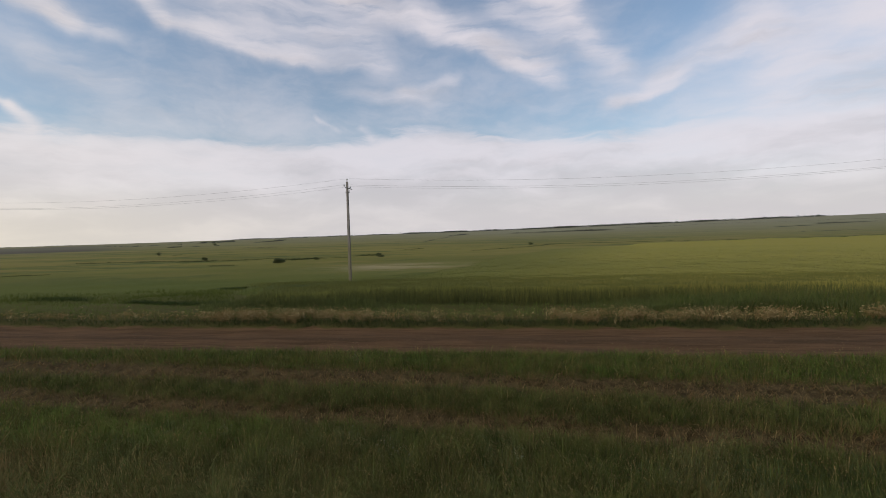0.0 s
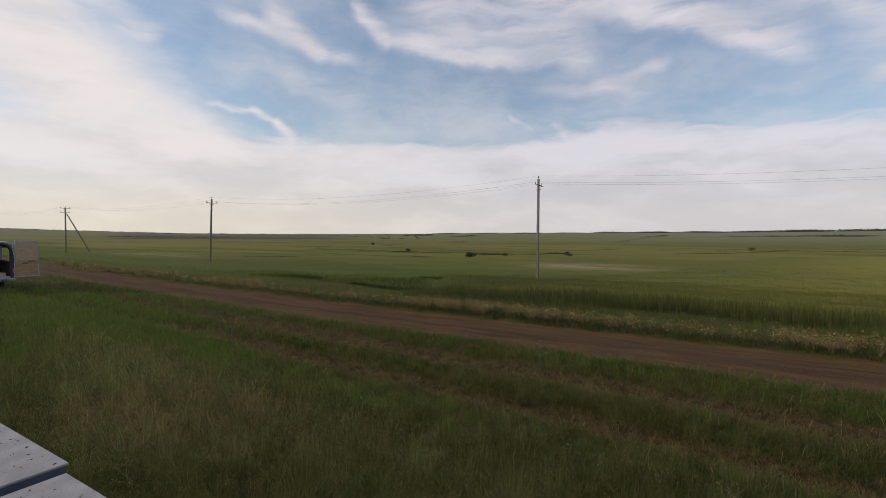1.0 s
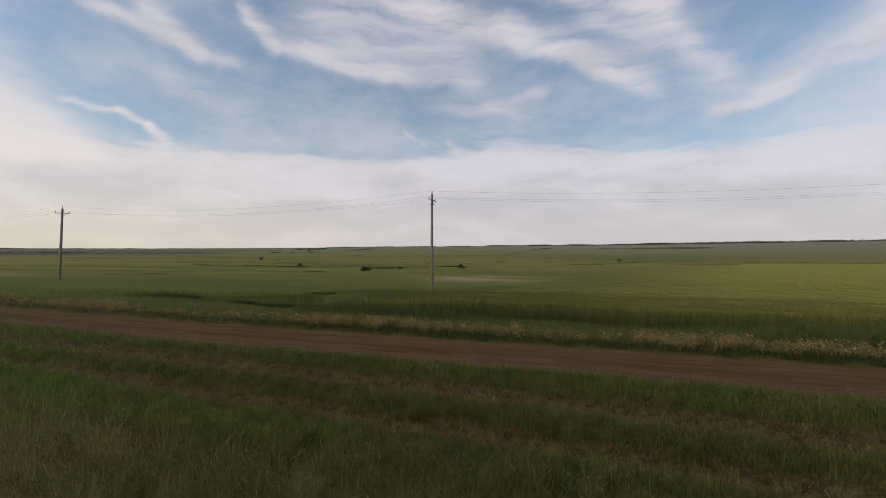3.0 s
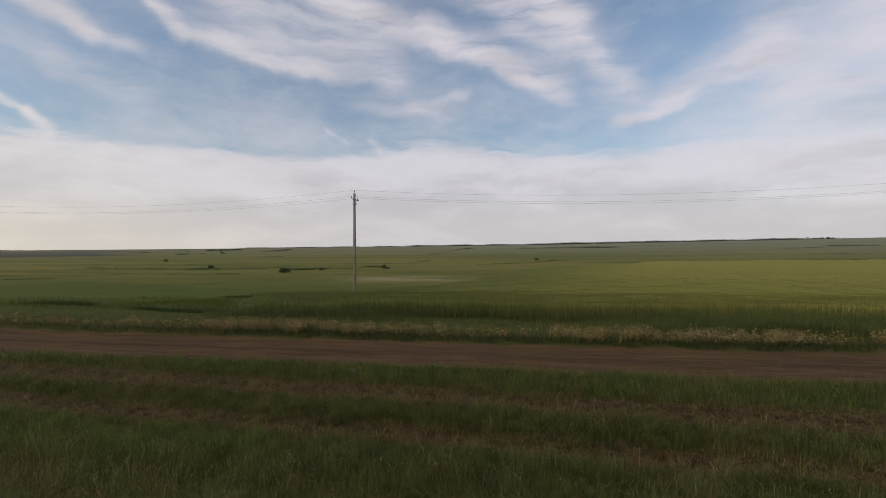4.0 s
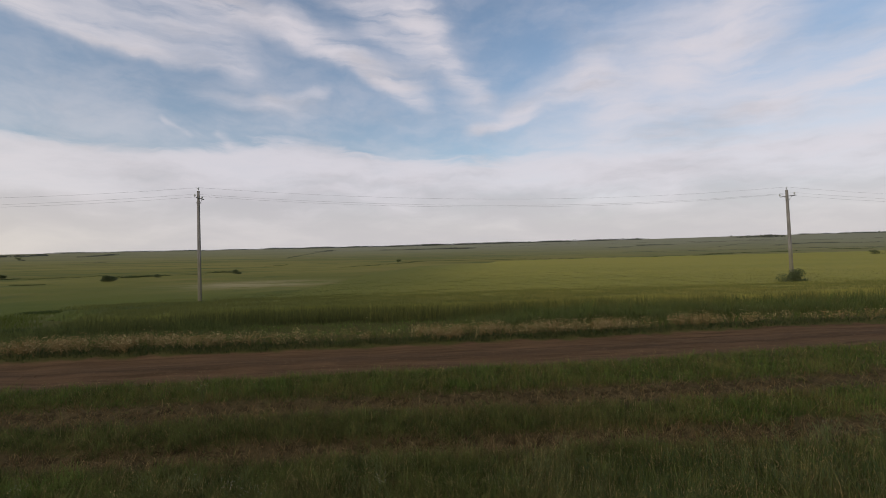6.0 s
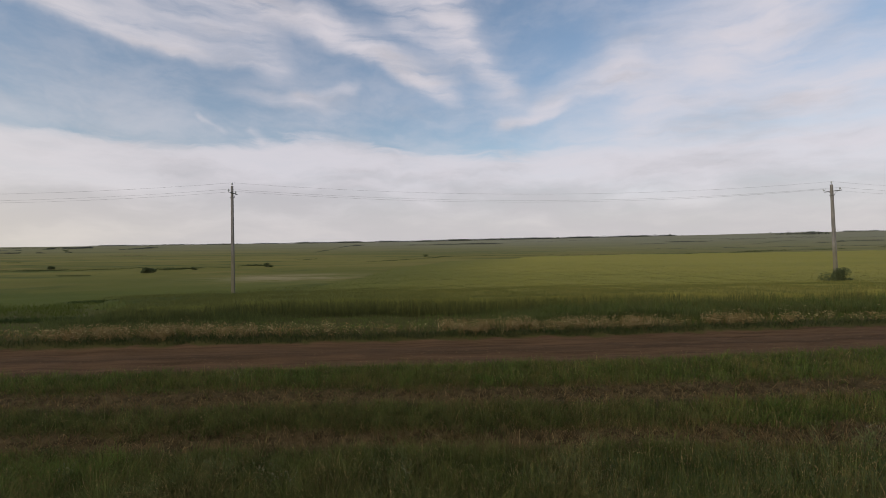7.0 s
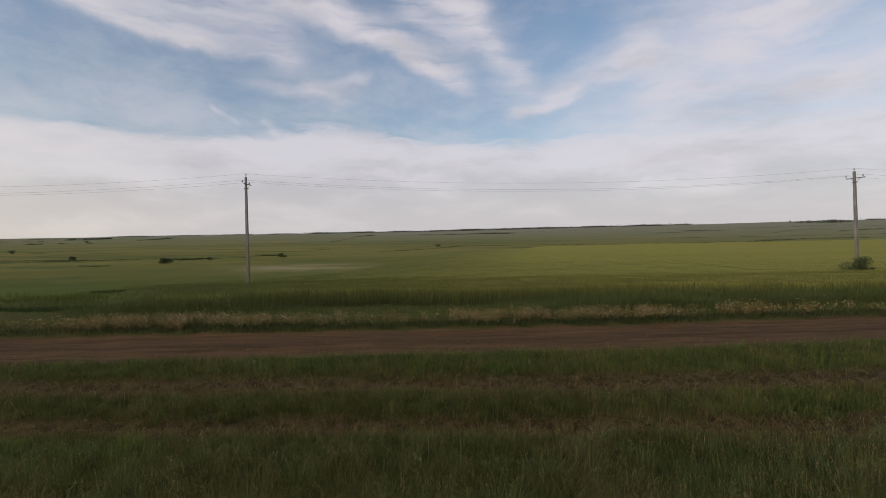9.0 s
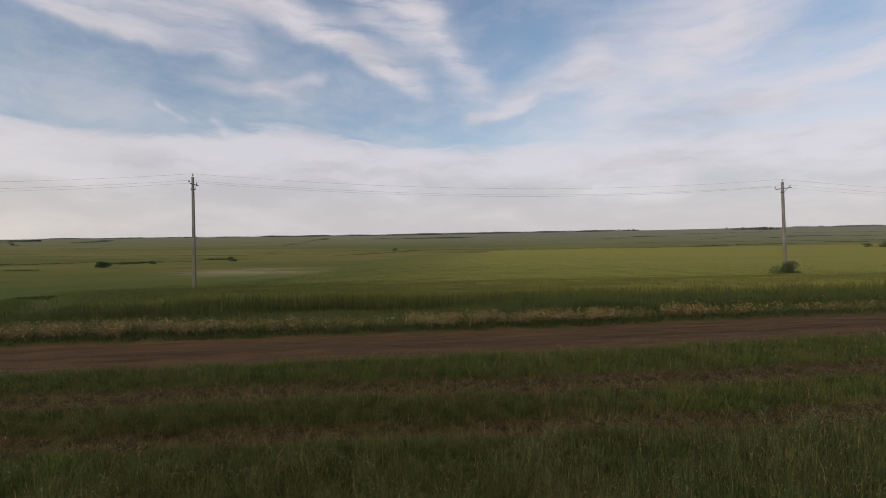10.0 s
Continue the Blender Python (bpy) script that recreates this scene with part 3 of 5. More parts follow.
def near_grass():
    each = 10
    cx, cy, cr = fan_points(58000, 3.3, 60, -82, 64, fall=1.5)
    x, y, r = (np.repeat(q, each) for q in (cx, cy, cr))
    n = len(x)
    ring, way = np.abs(rng.normal(0, 1, n)), rng.uniform(0, 6.283, n)
    spread = 0.035 + 0.006 * r
    x, y = x + ring * spread * np.cos(way), y + ring * spread * np.sin(way)
    own_h, own_dry = np.repeat(rng.uniform(0.55, 1.5, len(cx)), each), np.repeat(rng.random(len(cx)), each)
    own_tint = np.repeat(rng.uniform(-0.25, 0.25, len(cx)), each)
    v = y - bend(x)
    wob = 0.14 * waves(x, y, 3, 11) + 0.13 * waves(x, y, 0.8, 21)
    worn = np.maximum(np.exp(-((v - rut_a(x) - wob) / 0.50) ** 4), np.exp(-((v - rut_b(x) - wob) / 0.35) ** 4))
    worn = worn * (1 - smooth(-x, 8, 16) * 0.6) * np.clip(0.92 + 0.22 * waves(x, y, 1.9, 22), 0.3, 1)
    fringe = smooth(v, ROAD_IN - 0.7, ROAD_IN + 0.1)
    keep = (v < ROAD_IN + 0.1 + 0.12 * waves(x, y, 1.2, 3)) & (rng.random(n) > worn * np.clip(0.62 + 0.34 * waves(x, y, 0.7, 25), 0.2, 0.86)) & (rng.random(n) > fringe * 0.6)
    clump = waves(x, y, 0.5, 71) + 0.6 * waves(x, y, 1.3, 72)
    keep &= rng.random(n) > 0.8 * smooth(-clump, -0.1, 0.9)
    x, y, r, v, worn, fringe, way, ring, own_h, own_dry, own_tint = (q[keep] for q in (x, y, r, v, worn, fringe, way, ring, own_h, own_dry, own_tint))
    n = len(x)
    tuft = own_h * np.clip(1.0 + 0.16 * waves(x, y, 1.6, 7) + 0.38 * waves(x, y, 0.5, 71), 0.4, 1.7)
    lush, brown, silver = zones(x, y)
    wild = np.clip(brown + silver, 0, 1) * (1 - 0.7 * lush)
    h = tuft * (0.150 + 0.10 * wild + 0.07 * (1 - smooth(v, 4.6, 5.4))) * (1 - 0.72 * worn) * (1 - 0.45 * fringe) * (1 + 0.45 * smooth(-x, 17, 23) + 0.8 * np.exp(-((x + 26) / 1.6) ** 2 - ((y - 6.7) / 1.7) ** 2)) * rng.uniform(0.45, 1.2, n)
    w = 0.0037 * (r / 4) ** 0.85 * rng.uniform(0.45, 1.4, n)
    lean = np.clip(0.55 + 0.5 * ring + rng.normal(0, 0.4, n), 0.05, 1.8)
    way = way + rng.normal(0, 0.9, n)
    light = rng.random(n) < 0.07
    patch = smooth(waves(x, y, 0.55, 23) + 0.6 * waves(x, y, 1.3, 29), -0.55, 0.65)
    # clump tones put the contrast of lit and shaded tufts into the tint
    mottle = 0.62 * (patch - 0.5) + 0.14 * waves(x, y, 2.3, 24)
    h = h * (0.82 + 0.36 * patch)
    tint = np.where(light, rng.uniform(0.8, 1.4, n), np.clip(0.24 + 0.36 * rng.random(n) + own_tint + mottle + 0.25 * (tuft - 1), 0, 1.2)) + lush * (0.10 + 0.55 * smooth(waves(x, y, 0.8, 61) + 0.7 * waves(x, y, 2.3, 67), -0.3, 0.8)) + 0.34 * brown + 0.12 * silver
    green = (v > 8.0) | ((v > 6.0) & (x > 4.5)) | (lush > 0.5 * rng.random(n) + 0.12)
    dry = (rng.random(n) < np.where(green, 0.02, 0.05) + 0.7 * worn + 0.55 * brown * (1 - lush)) | (own_dry < 0.02 + 0.15 * brown)
    grey = ~green & ~dry & (rng.random(n) < wild)
    h = h * (1 - 0.35 * (v < 5.3) * smooth(x, 0.8, 3.5))
    cool = ~green & ~dry & ~grey & (v < 5.3) & (rng.random(n) < 0.75 * smooth(x, 0.8, 3.5))
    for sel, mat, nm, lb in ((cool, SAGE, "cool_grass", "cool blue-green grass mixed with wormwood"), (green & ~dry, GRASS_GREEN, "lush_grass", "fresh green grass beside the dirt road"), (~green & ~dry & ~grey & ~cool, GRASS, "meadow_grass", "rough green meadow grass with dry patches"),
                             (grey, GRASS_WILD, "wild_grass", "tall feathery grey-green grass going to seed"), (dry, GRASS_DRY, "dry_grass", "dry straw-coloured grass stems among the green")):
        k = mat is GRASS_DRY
        # ramp puts the shade at the tufts' roots into the blade tint
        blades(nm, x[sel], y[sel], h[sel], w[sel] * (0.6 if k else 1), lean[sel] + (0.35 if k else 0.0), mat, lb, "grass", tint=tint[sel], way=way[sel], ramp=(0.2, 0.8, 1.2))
    # a fine layer of thin stems over it all
    x, y, r = fan_points(440000, 3.3, 26, -82, 64, fall=1.6)
    v = y - bend(x)
    worn = np.maximum(np.exp(-((v - rut_a(x)) / 0.45) ** 4), np.exp(-((v - rut_b(x)) / 0.32) ** 4)) * (1 - smooth(-x, 8, 16) * 0.6)
    sel = (v < ROAD_IN - 0.15 + 0.2 * waves(x, y, 1.2, 3)) & (rng.random(len(x)) > worn * 0.8)
    x, y, r, v, worn = x[sel], y[sel], r[sel], v[sel], worn[sel]
    n = len(x)
    lushness, brown, silver = zones(x, y)
    wild = np.clip(brown + silver, 0, 1) * (1 - 0.7 * lushness)
    h = (0.17 + 0.10 * wild + 0.05 * (1 - smooth(v, 4.6, 5.4))) * (1 - 0.7 * worn) * rng.uniform(0.5, 1.35, n) * np.clip(1 + 0.2 * waves(x, y, 0.9, 61), 0.6, 1.4)
    w = 0.0034 * (r / 4) ** 0.85 * rng.uniform(0.5, 1.3, n)
    lean = np.abs(rng.normal(0.5, 0.6, n))
    kind = rng.random(n)
    dry = kind < 0.04 + 0.6 * worn + 0.5 * brown
    grey = ~dry & (kind < 0.04 + 0.5 * brown + 0.8 * wild)
    lush = ~dry & ~grey & ((v > 8.0) | ((v > 6.0) & (x > 4.5)) | (lushness > 0.4))
    for sel, mat, nm, lb in ((dry, GRASS_DRY, "fine_dry_grass", "fine dry grass stems"), (grey, GRASS_WILD, "fine_wild_grass", "fine seeding grass stems"), (lush, GRASS_GREEN, "fine_lush_grass", "fine fresh grass stems by the road"), (~dry & ~grey & ~lush, GRASS, "fine_meadow_grass", "fine green meadow grass stems")):
        # the thin stems carry the same painted lit and shaded clump tones
        slivers(nm, x[sel], y[sel], h[sel], w[sel], lean[sel], mat, lb, "grass", tint=np.where(rng.random(sel.sum()) < 0.06, rng.uniform(0.9, 1.8, sel.sum()), np.clip(rng.uniform(-0.15, 0.35, sel.sum()) + 0.65 * smooth(waves(x[sel], y[sel], 0.55, 23) + 0.6 * waves(x[sel], y[sel], 1.3, 29), -0.55, 0.65), 0, 1.1)) + (lushness * (0.15 + 0.6 * smooth(waves(x, y, 0.8, 61) + 0.7 * waves(x, y, 2.3, 67), -0.3, 0.8)) + 0.5 * brown)[sel] + 0.15 * silver[sel])
    # a dense soft sward beside the van
    u, v2, r2 = fan_points(150000, 9, 34, -82, -50, fall=1.2)
    across = v2 - bend(u)
    k2 = (across < ROAD_IN - 0.1 + 0.2 * waves(u, v2, 1.2, 3)) & (rng.random(len(u)) < (0.12 + 0.88 * zones(u, v2)[0]) * smooth(-np.degrees(np.arctan2(u, v2)), 50, 63) * (1 - 0.6 * np.exp(-((across - rut_a(u)) / 0.35) ** 4) - 0.6 * np.exp(-((across - rut_b(u)) / 0.35) ** 4)))
    u, v2, r2 = u[k2], v2[k2], r2[k2]
    slivers("soft_sward", u, v2, rng.uniform(0.10, 0.26, len(u)), 0.011 * (r2 / 12) ** 0.9 * rng.uniform(0.5, 1.2, len(u)), np.abs(rng.normal(0.3, 0.5, len(u))), GRASS_GREEN, "dense soft green grass near the van", "grass", tint=rng.uniform(0.5, 1.5, len(u)), tint2=rng.uniform(0, 0.5, len(u)))
    # bright specks of seed at the tips
    k = rng.random(n) < 0.08 + 0.24 * wild
    slivers("seed_specks", x[k], y[k], rng.uniform(0.008, 0.028, k.sum()), 0.0036 * (r[k] / 4) ** 0.8 * rng.uniform(0.5, 1.3, k.sum()), rng.uniform(0.2, 1.2, k.sum()), GRASS_DRY, "tiny pale seeds at the grass tips", "grass", z=land(x[k], y[k]) + h[k] * 0.92, tint=rng.uniform(1.0, 2.0, k.sum()), tint2=rng.uniform(0, 0.2, k.sum()))
    # loose panicles of pale seed above the grass
    px, py, pr = fan_points(19000, 3.3, 17, -82, 62, fall=1.5)
    pv = py - bend(px)
    zb, zs = zones(px, py)[1:]
    k = (pv < 9.3) & (np.minimum(abs(pv - rut_a(px)), abs(pv - rut_b(px))) > 0.35) & (rng.random(len(px)) < 0.05 + 0.22 * (pv < 5.0) + 0.75 * np.clip(zb + zs, 0, 1)) & (rng.random(len(px)) < 0.55 + 0.6 * waves(px, py, 0.9, 28))
    px, py, pr = px[k], py[k], pr[k]
    tall = rng.uniform(0.20, 0.42, len(px))
    j = np.repeat(np.arange(len(px)), 7)
    m = len(j)
    up = rng.uniform(0.62, 1.0, m)
    slivers("seed_panicles", px[j] + rng.normal(0, 0.018, m), py[j] + rng.normal(0, 0.018, m), rng.uniform(0.012, 0.03, m), 0.0042 * (pr[j] / 4) ** 0.75 * rng.uniform(0.6, 1.3, m), rng.uniform(0.2, 1.3, m), GRASS_DRY, "loose pale seed panicles over the tall grass", "grass", z=land(px[j], py[j]) + tall[j] * up, tint=rng.uniform(0.9, 2.0, m), tint2=rng.uniform(0, 0.25, m))
    slivers("panicle_stems", px, py, tall, 0.0026 * (pr / 4) ** 0.8, np.abs(rng.normal(0.1, 0.12, len(px))), GRASS_WILD, "thin stems carrying the seed panicles", "grass", tint=rng.uniform(0.4, 1.0, len(px)))
    # single tall bent stems gone to straw
    x, y, r = fan_points(11000, 3.4, 24, -80, 63, fall=1.4)
    v = y - bend(x)
    near_rut = np.minimum(abs(v - rut_a(x)), abs(v - rut_b(x)))
    k = (v < ROAD_IN - 0.1) & (rng.random(len(x)) < (0.25 + 0.5 * (v < 5)) * (1 - 0.7 * (near_rut < 0.6)))
    x, y, r = x[k], y[k], r[k]
    n = len(x)
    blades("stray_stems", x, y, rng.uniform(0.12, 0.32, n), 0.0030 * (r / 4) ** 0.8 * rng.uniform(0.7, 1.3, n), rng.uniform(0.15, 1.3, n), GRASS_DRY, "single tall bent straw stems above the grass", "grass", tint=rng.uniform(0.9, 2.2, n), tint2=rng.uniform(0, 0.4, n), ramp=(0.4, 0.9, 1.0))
    # plain grass close round the standpoint and behind it
    a, r = rng.uniform(0, 6.283, 210000), 10 * np.sqrt(rng.random(210000))
    x, y = r * np.sin(a), r * np.cos(a)
    deg = np.degrees(np.arctan2(x, y))
    k = ((r < 3.6) | (deg < -80) | (deg > 62)) & ~((x > -4.3) & (x < -1.5) & (y > 0.2) & (y < 0.8))
    x, y = x[k], y[k]
    n = len(x)
    # lit and shaded clumps again drawn by tint
    lump = smooth(waves(x, y, 0.55, 23) + 0.6 * waves(x, y, 1.3, 29), -0.55, 0.65)
    slivers("rough_grass", x, y, rng.uniform(0.10, 0.26, n) * (0.7 + 0.5 * lump), 0.009 * rng.uniform(0.6, 1.5, n), np.abs(rng.normal(0.6, 0.5, n)), GRASS, "rough green grass round the hives", "grass", tint=np.clip(rng.uniform(0, 0.4, n) + 0.5 * lump, 0, 1))
    # grey-green wormwood tufts
    cx, cy, cr = fan_points(1500, 3.4, 9, -70, 60, fall=1.3)
    sel = (cy < 5.2) & (waves(cx, cy, 1.9, 51) > 0.15)
    cx, cy = cx[sel], cy[sel]
    x, y = np.repeat(cx, 70), np.repeat(cy, 70)
    n = len(x)
    up = rng.random(n) ** 0.7
    way, out = rng.uniform(0, 6.283, n), 0.09 * up + 0.02
    tall = np.repeat(rng.uniform(0.16, 0.34, len(cx)), 70)
    x, y = x + np.cos(way) * out * rng.random(n), y + np.sin(way) * out * rng.random(n)
    blades("wormwood", x, y, rng.uniform(0.02, 0.05, n), 0.0036 * np.hypot(x, y) ** 0.5 / 2, rng.uniform(0.3, 1.2, n), WORMWOOD, "feathery grey-green wormwood tufts in the grass", "weeds", z=land(x, y) + up * tall, way=way)
    # flattened straw in the ruts
    x, y, r = fan_points(170000, 4, 30, -75, 62, fall=1.4)
    v = y - bend(x)
    sel = (np.minimum(abs(v - rut_a(x)) * 0.75, abs(v - rut_b(x))) < np.abs(rng.normal(0, 0.30, len(x))) + 0.12) & (rng.random(len(x)) > smooth(-x, 8, 18) * 0.7) & (rng.random(len(x)) < 0.5 + 0.7 * waves(x, y, 0.4, 27))
    x, y, r = x[sel], y[sel], r[sel]
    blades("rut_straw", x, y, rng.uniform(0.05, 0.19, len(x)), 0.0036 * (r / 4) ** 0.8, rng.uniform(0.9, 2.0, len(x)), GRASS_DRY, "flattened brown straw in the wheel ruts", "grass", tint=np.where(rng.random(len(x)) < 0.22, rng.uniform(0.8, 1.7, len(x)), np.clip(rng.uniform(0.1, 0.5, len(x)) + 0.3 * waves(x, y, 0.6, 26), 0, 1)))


def verge():
    n = 130000
    x, y, r = fan_points(n * 2, 11, 130, -80, 62, fall=1.0)
    v = y - bend(x)
    wd = wheat_depth(x, y)
    sel = (v > ROAD_OUT + 0.1 * waves(x, y, 1.3, 9)) & (v < 18) & (wd < 0.2)
    x, y, r, v = x[sel], y[sel], r[sel], v[sel]
    h = np.where(v < 13.0, 0.13, np.where(v < 14.2, 0.20, 0.20 + 0.42 * smooth(x, 1.5, 6.5))) * np.clip(0.9 + 0.4 * waves(x, y, 1.7, 10), 0.4, 1.5) * rng.uniform(0.6, 1.3, len(x))
    low = (v < 12.95) & (rng.random(len(x)) < 0.75)
    blades("verge_plants", x[low], y[low], h[low] * 0.8, 0.008 * (r[low] / 14) ** 0.85, rng.uniform(0.3, 1.5, low.sum()), REED, "low dark green plants at the road's edge", "weeds")
    x, y, r, v, h = (q[~low] for q in (x, y, r, v, h))
    strip = np.maximum(smooth(-x, 4.5, 7.5) * smooth(v, 14.0, 14.4), np.exp(-((x + 1.5) / 4.0) ** 4) * smooth(v, 13.6, 14.0))
    h = h * (1 - 0.55 * strip)
    blades("verge_grass", x, y, h, 0.008 * (r / 14) ** 0.85, rng.uniform(0.2, 1.2, len(x)), GRASS_GREEN, "green verge grass along the far side of the road", "grass", tint=rng.uniform(0.1, 0.8, len(x)) + 0.55 * strip, tint2=rng.random(len(x)) * (1 - 0.6 * strip))
    x, y, r = fan_points(280000, 13.5, 60, -36, 63, fall=1.2)
    v = y - bend(x)
    k = (v > 14.1 + 0.35 * waves(x, y, 3, 91)) & (v < 16.6) & (rng.random(len(x)) < 0.12 + smooth(x, 1.5, 5.5) + 1.0 * np.exp(-((x + 8) / 4.2) ** 4))
    x, y, r = x[k], y[k], r[k]
    h = np.clip(0.54 + 0.10 * waves(x, y, 2.5, 92), 0.2, 0.72) * rng.uniform(0.6, 1.15, len(x)) * (0.4 + 0.6 * smooth(x, 1.5, 5.5) + 0.55 * np.exp(-((x + 8) / 4.2) ** 4) * smooth(y, 15.2, 16.4))
    blades("tall_verge_grass", x, y, h, 0.0075 * (r / 15) ** 0.85, rng.uniform(0.15, 1.1, len(x)), VERGE, "tall soft blue-green grass before the wheat", "grass")
    # low dark plants along the road's edge
    x, y, r = fan_points(330000, 12, 60, -74, 62, fall=1.3)
    v = y - bend(x)
    k = np.abs(v - 12.72 - 0.08 * waves(x, y, 1.7, 96)) < 0.24
    x, y, r = x[k], y[k], r[k]
    blades("edge_plants", x, y, rng.uniform(0.06, 0.19, len(x)) * (1 - 0.4 * smooth(-x, 9, 16)), 0.008 * (r / 13) ** 0.85, rng.uniform(0.3, 1.5, len(x)), EDGE, "low dark green plants lining the dirt road", "weeds")
    # the pale dry weeds, plant by plant
    cx, cy, cr = fan_points(44000, 12, 62, -76, 62, fall=1.0)
    v = cy - bend(cx) + 0.16 * waves(cx, cy, 2.2, 13)
    spots = [(-39, 6.0), (-28.5, 3.6), (-20, 2.6), (-6.2, 3.6), (2.6, 1.3), (6.0, 2.0), (9.95, 0.95), (20.5, 2.6)]
    dens = 0.24 + 0.06 * smooth(cx, 10.5, 12) + sum(np.exp(-((cx - a) / b) ** 4) for a, b in spots)
    dens = dens * np.clip(0.75 + 0.45 * waves(cx, cy, 1.1, 14), 0.15, 1.2)
    band = np.exp(-((v - 13.25 + 0.30 * smooth(-cx, 27, 35)) / (0.42 + 0.25 * smooth(-cx, 27, 35))) ** 4)
    sel = rng.random(len(cx)) < dens * band
    cx, cy, cr, dens = cx[sel], cy[sel], cr[sel], dens[sel]
    m = len(cx)
    tall = rng.uniform(0.20, 0.42, m) * np.clip(0.75 + 0.3 * dens, 0.7, 1.05)
    own, dry = rng.uniform(0.0, 0.45, m), rng.random(m)
    k = np.repeat(np.arange(m), 9)
    way, out = rng.uniform(0, 6.283, len(k)), rng.random(len(k))
    slivers("dry_weeds", cx[k], cy[k], tall[k] * rng.uniform(0.6, 1.0, len(k)), 0.007 * (cr[k] / 13) ** 0.85, 0.15 + 0.6 * out, WEED, "pale brown dry weeds in patches along the verge", "weeds", tint=own[k], tint2=dry[k], way=way)
    # umbels of pale heads, each of several small flowers
    k = np.repeat(np.arange(m), 13)
    way, out = rng.uniform(0, 6.283, len(k)), rng.random(len(k)) ** 0.6
    ux, uy = cx[k] + np.cos(way) * out * 0.17, cy[k] + np.sin(way) * out * 0.17
    uz = land(cx[k], cy[k]) + tall[k] * (1.0 - 0.5 * out * rng.random(len(k)) - 0.45 * rng.random(len(k)))
    shine = np.where(rng.random(len(k)) < 0.16, rng.uniform(0.7, 1.3, len(k)), rng.uniform(0.0, 0.42, len(k))) + 0.6 * own[k]
    j = np.repeat(np.arange(len(k)), 4)
    n = len(j)
    slivers("weed_heads", ux[j] + rng.normal(0, 0.013, n), uy[j] + rng.normal(0, 0.013, n), rng.uniform(0.014, 0.034, n), 0.021 * (cr[k][j] / 13) ** 0.7 * rng.uniform(0.5, 1.3, n), rng.uniform(0.2, 1.1, n), WEED, "whitish seed heads on the dry weeds", "weeds", z=uz[j] + rng.normal(0, 0.008, n), tint=shine[j], tint2=np.clip(0.25 + 0.75 * dry[k][j], 0, 1))
    # single white flowers scattered through the verge
    fx, fy, fr = fan_points(5200, 12, 50, -60, 62, fall=1.1)
    v = fy - bend(fx)
    sel = (v > 12.9) & (v < 15.0) & (rng.random(len(fx)) < 0.04 + 0.35 * np.exp(-((v - 13.4) / 0.4) ** 2) * (0.4 + 0.6 * smooth(fx, 9, 12)))
    fx, fy, fr = fx[sel], fy[sel], fr[sel]
    j = np.repeat(np.arange(len(fx)), 5)
    n = len(j)
    slivers("white_flowers", fx[j] + rng.normal(0, 0.015, n), fy[j] + rng.normal(0, 0.015, n), rng.uniform(0.010, 0.022, n), 0.015 * (fr[j] / 13) ** 0.7, rng.uniform(0.1, 1.0, n), WEED, "small whitish flowers along the dirt road", "flowers", z=land(fx[j], fy[j]) + np.repeat(rng.uniform(0.15, 0.45, len(fx)), 5), tint=rng.uniform(0.5, 1.2, n), tint2=rng.uniform(0, 0.4, n))


def clods():
    """Crumbs of earth and small stones on the road."""
    n = 2600
    x, y, r = fan_points(n * 6, 9.5, 45, -78, 62, fall=1.2)
    v = y - bend(x)
    sel = (v > ROAD_IN - 0.05) & (v < ROAD_OUT + 0.1) & (rng.random(len(x)) < 0.25 + 0.75 * (np.abs(v - 11.15) < 0.35) + 0.5 * (np.abs(v - 11.15) > 1.1))
    x, y, r = x[sel][:n], y[sel][:n], r[sel][:n]
    s = rng.uniform(0.006, 0.020, len(x)) * (r / 12) ** 0.4
    dirs = np.array([(1, 0, 0), (-1, 0, 0), (0, 1, 0), (0, -1, 0), (0, 0, 0.7), (0, 0, -0.5)])
    p = np.stack([x, y, land(x, y) + s * 0.3], -1)
    v = p[:, None] + dirs[None] * s[:, None, None] * rng.uniform(0.6, 1.3, (len(x), 6, 1))
    f = np.array([(0, 2, 4), (2, 1, 4), (1, 3, 4), (3, 0, 4), (2, 0, 5), (1, 2, 5), (3, 1, 5), (0, 3, 5)])
    ob = new("road_clods", mesh_from("road_clods", v.reshape(-1, 3), (np.arange(len(x))[:, None, None] * 6 + f[None]).ravel(), np.full(len(x) * 8, 3)))
    ob.data.materials.append(EARTH)
    tagged(ob, "crumbs of brown earth scattered on the dirt road", "clods", kind="stuff")


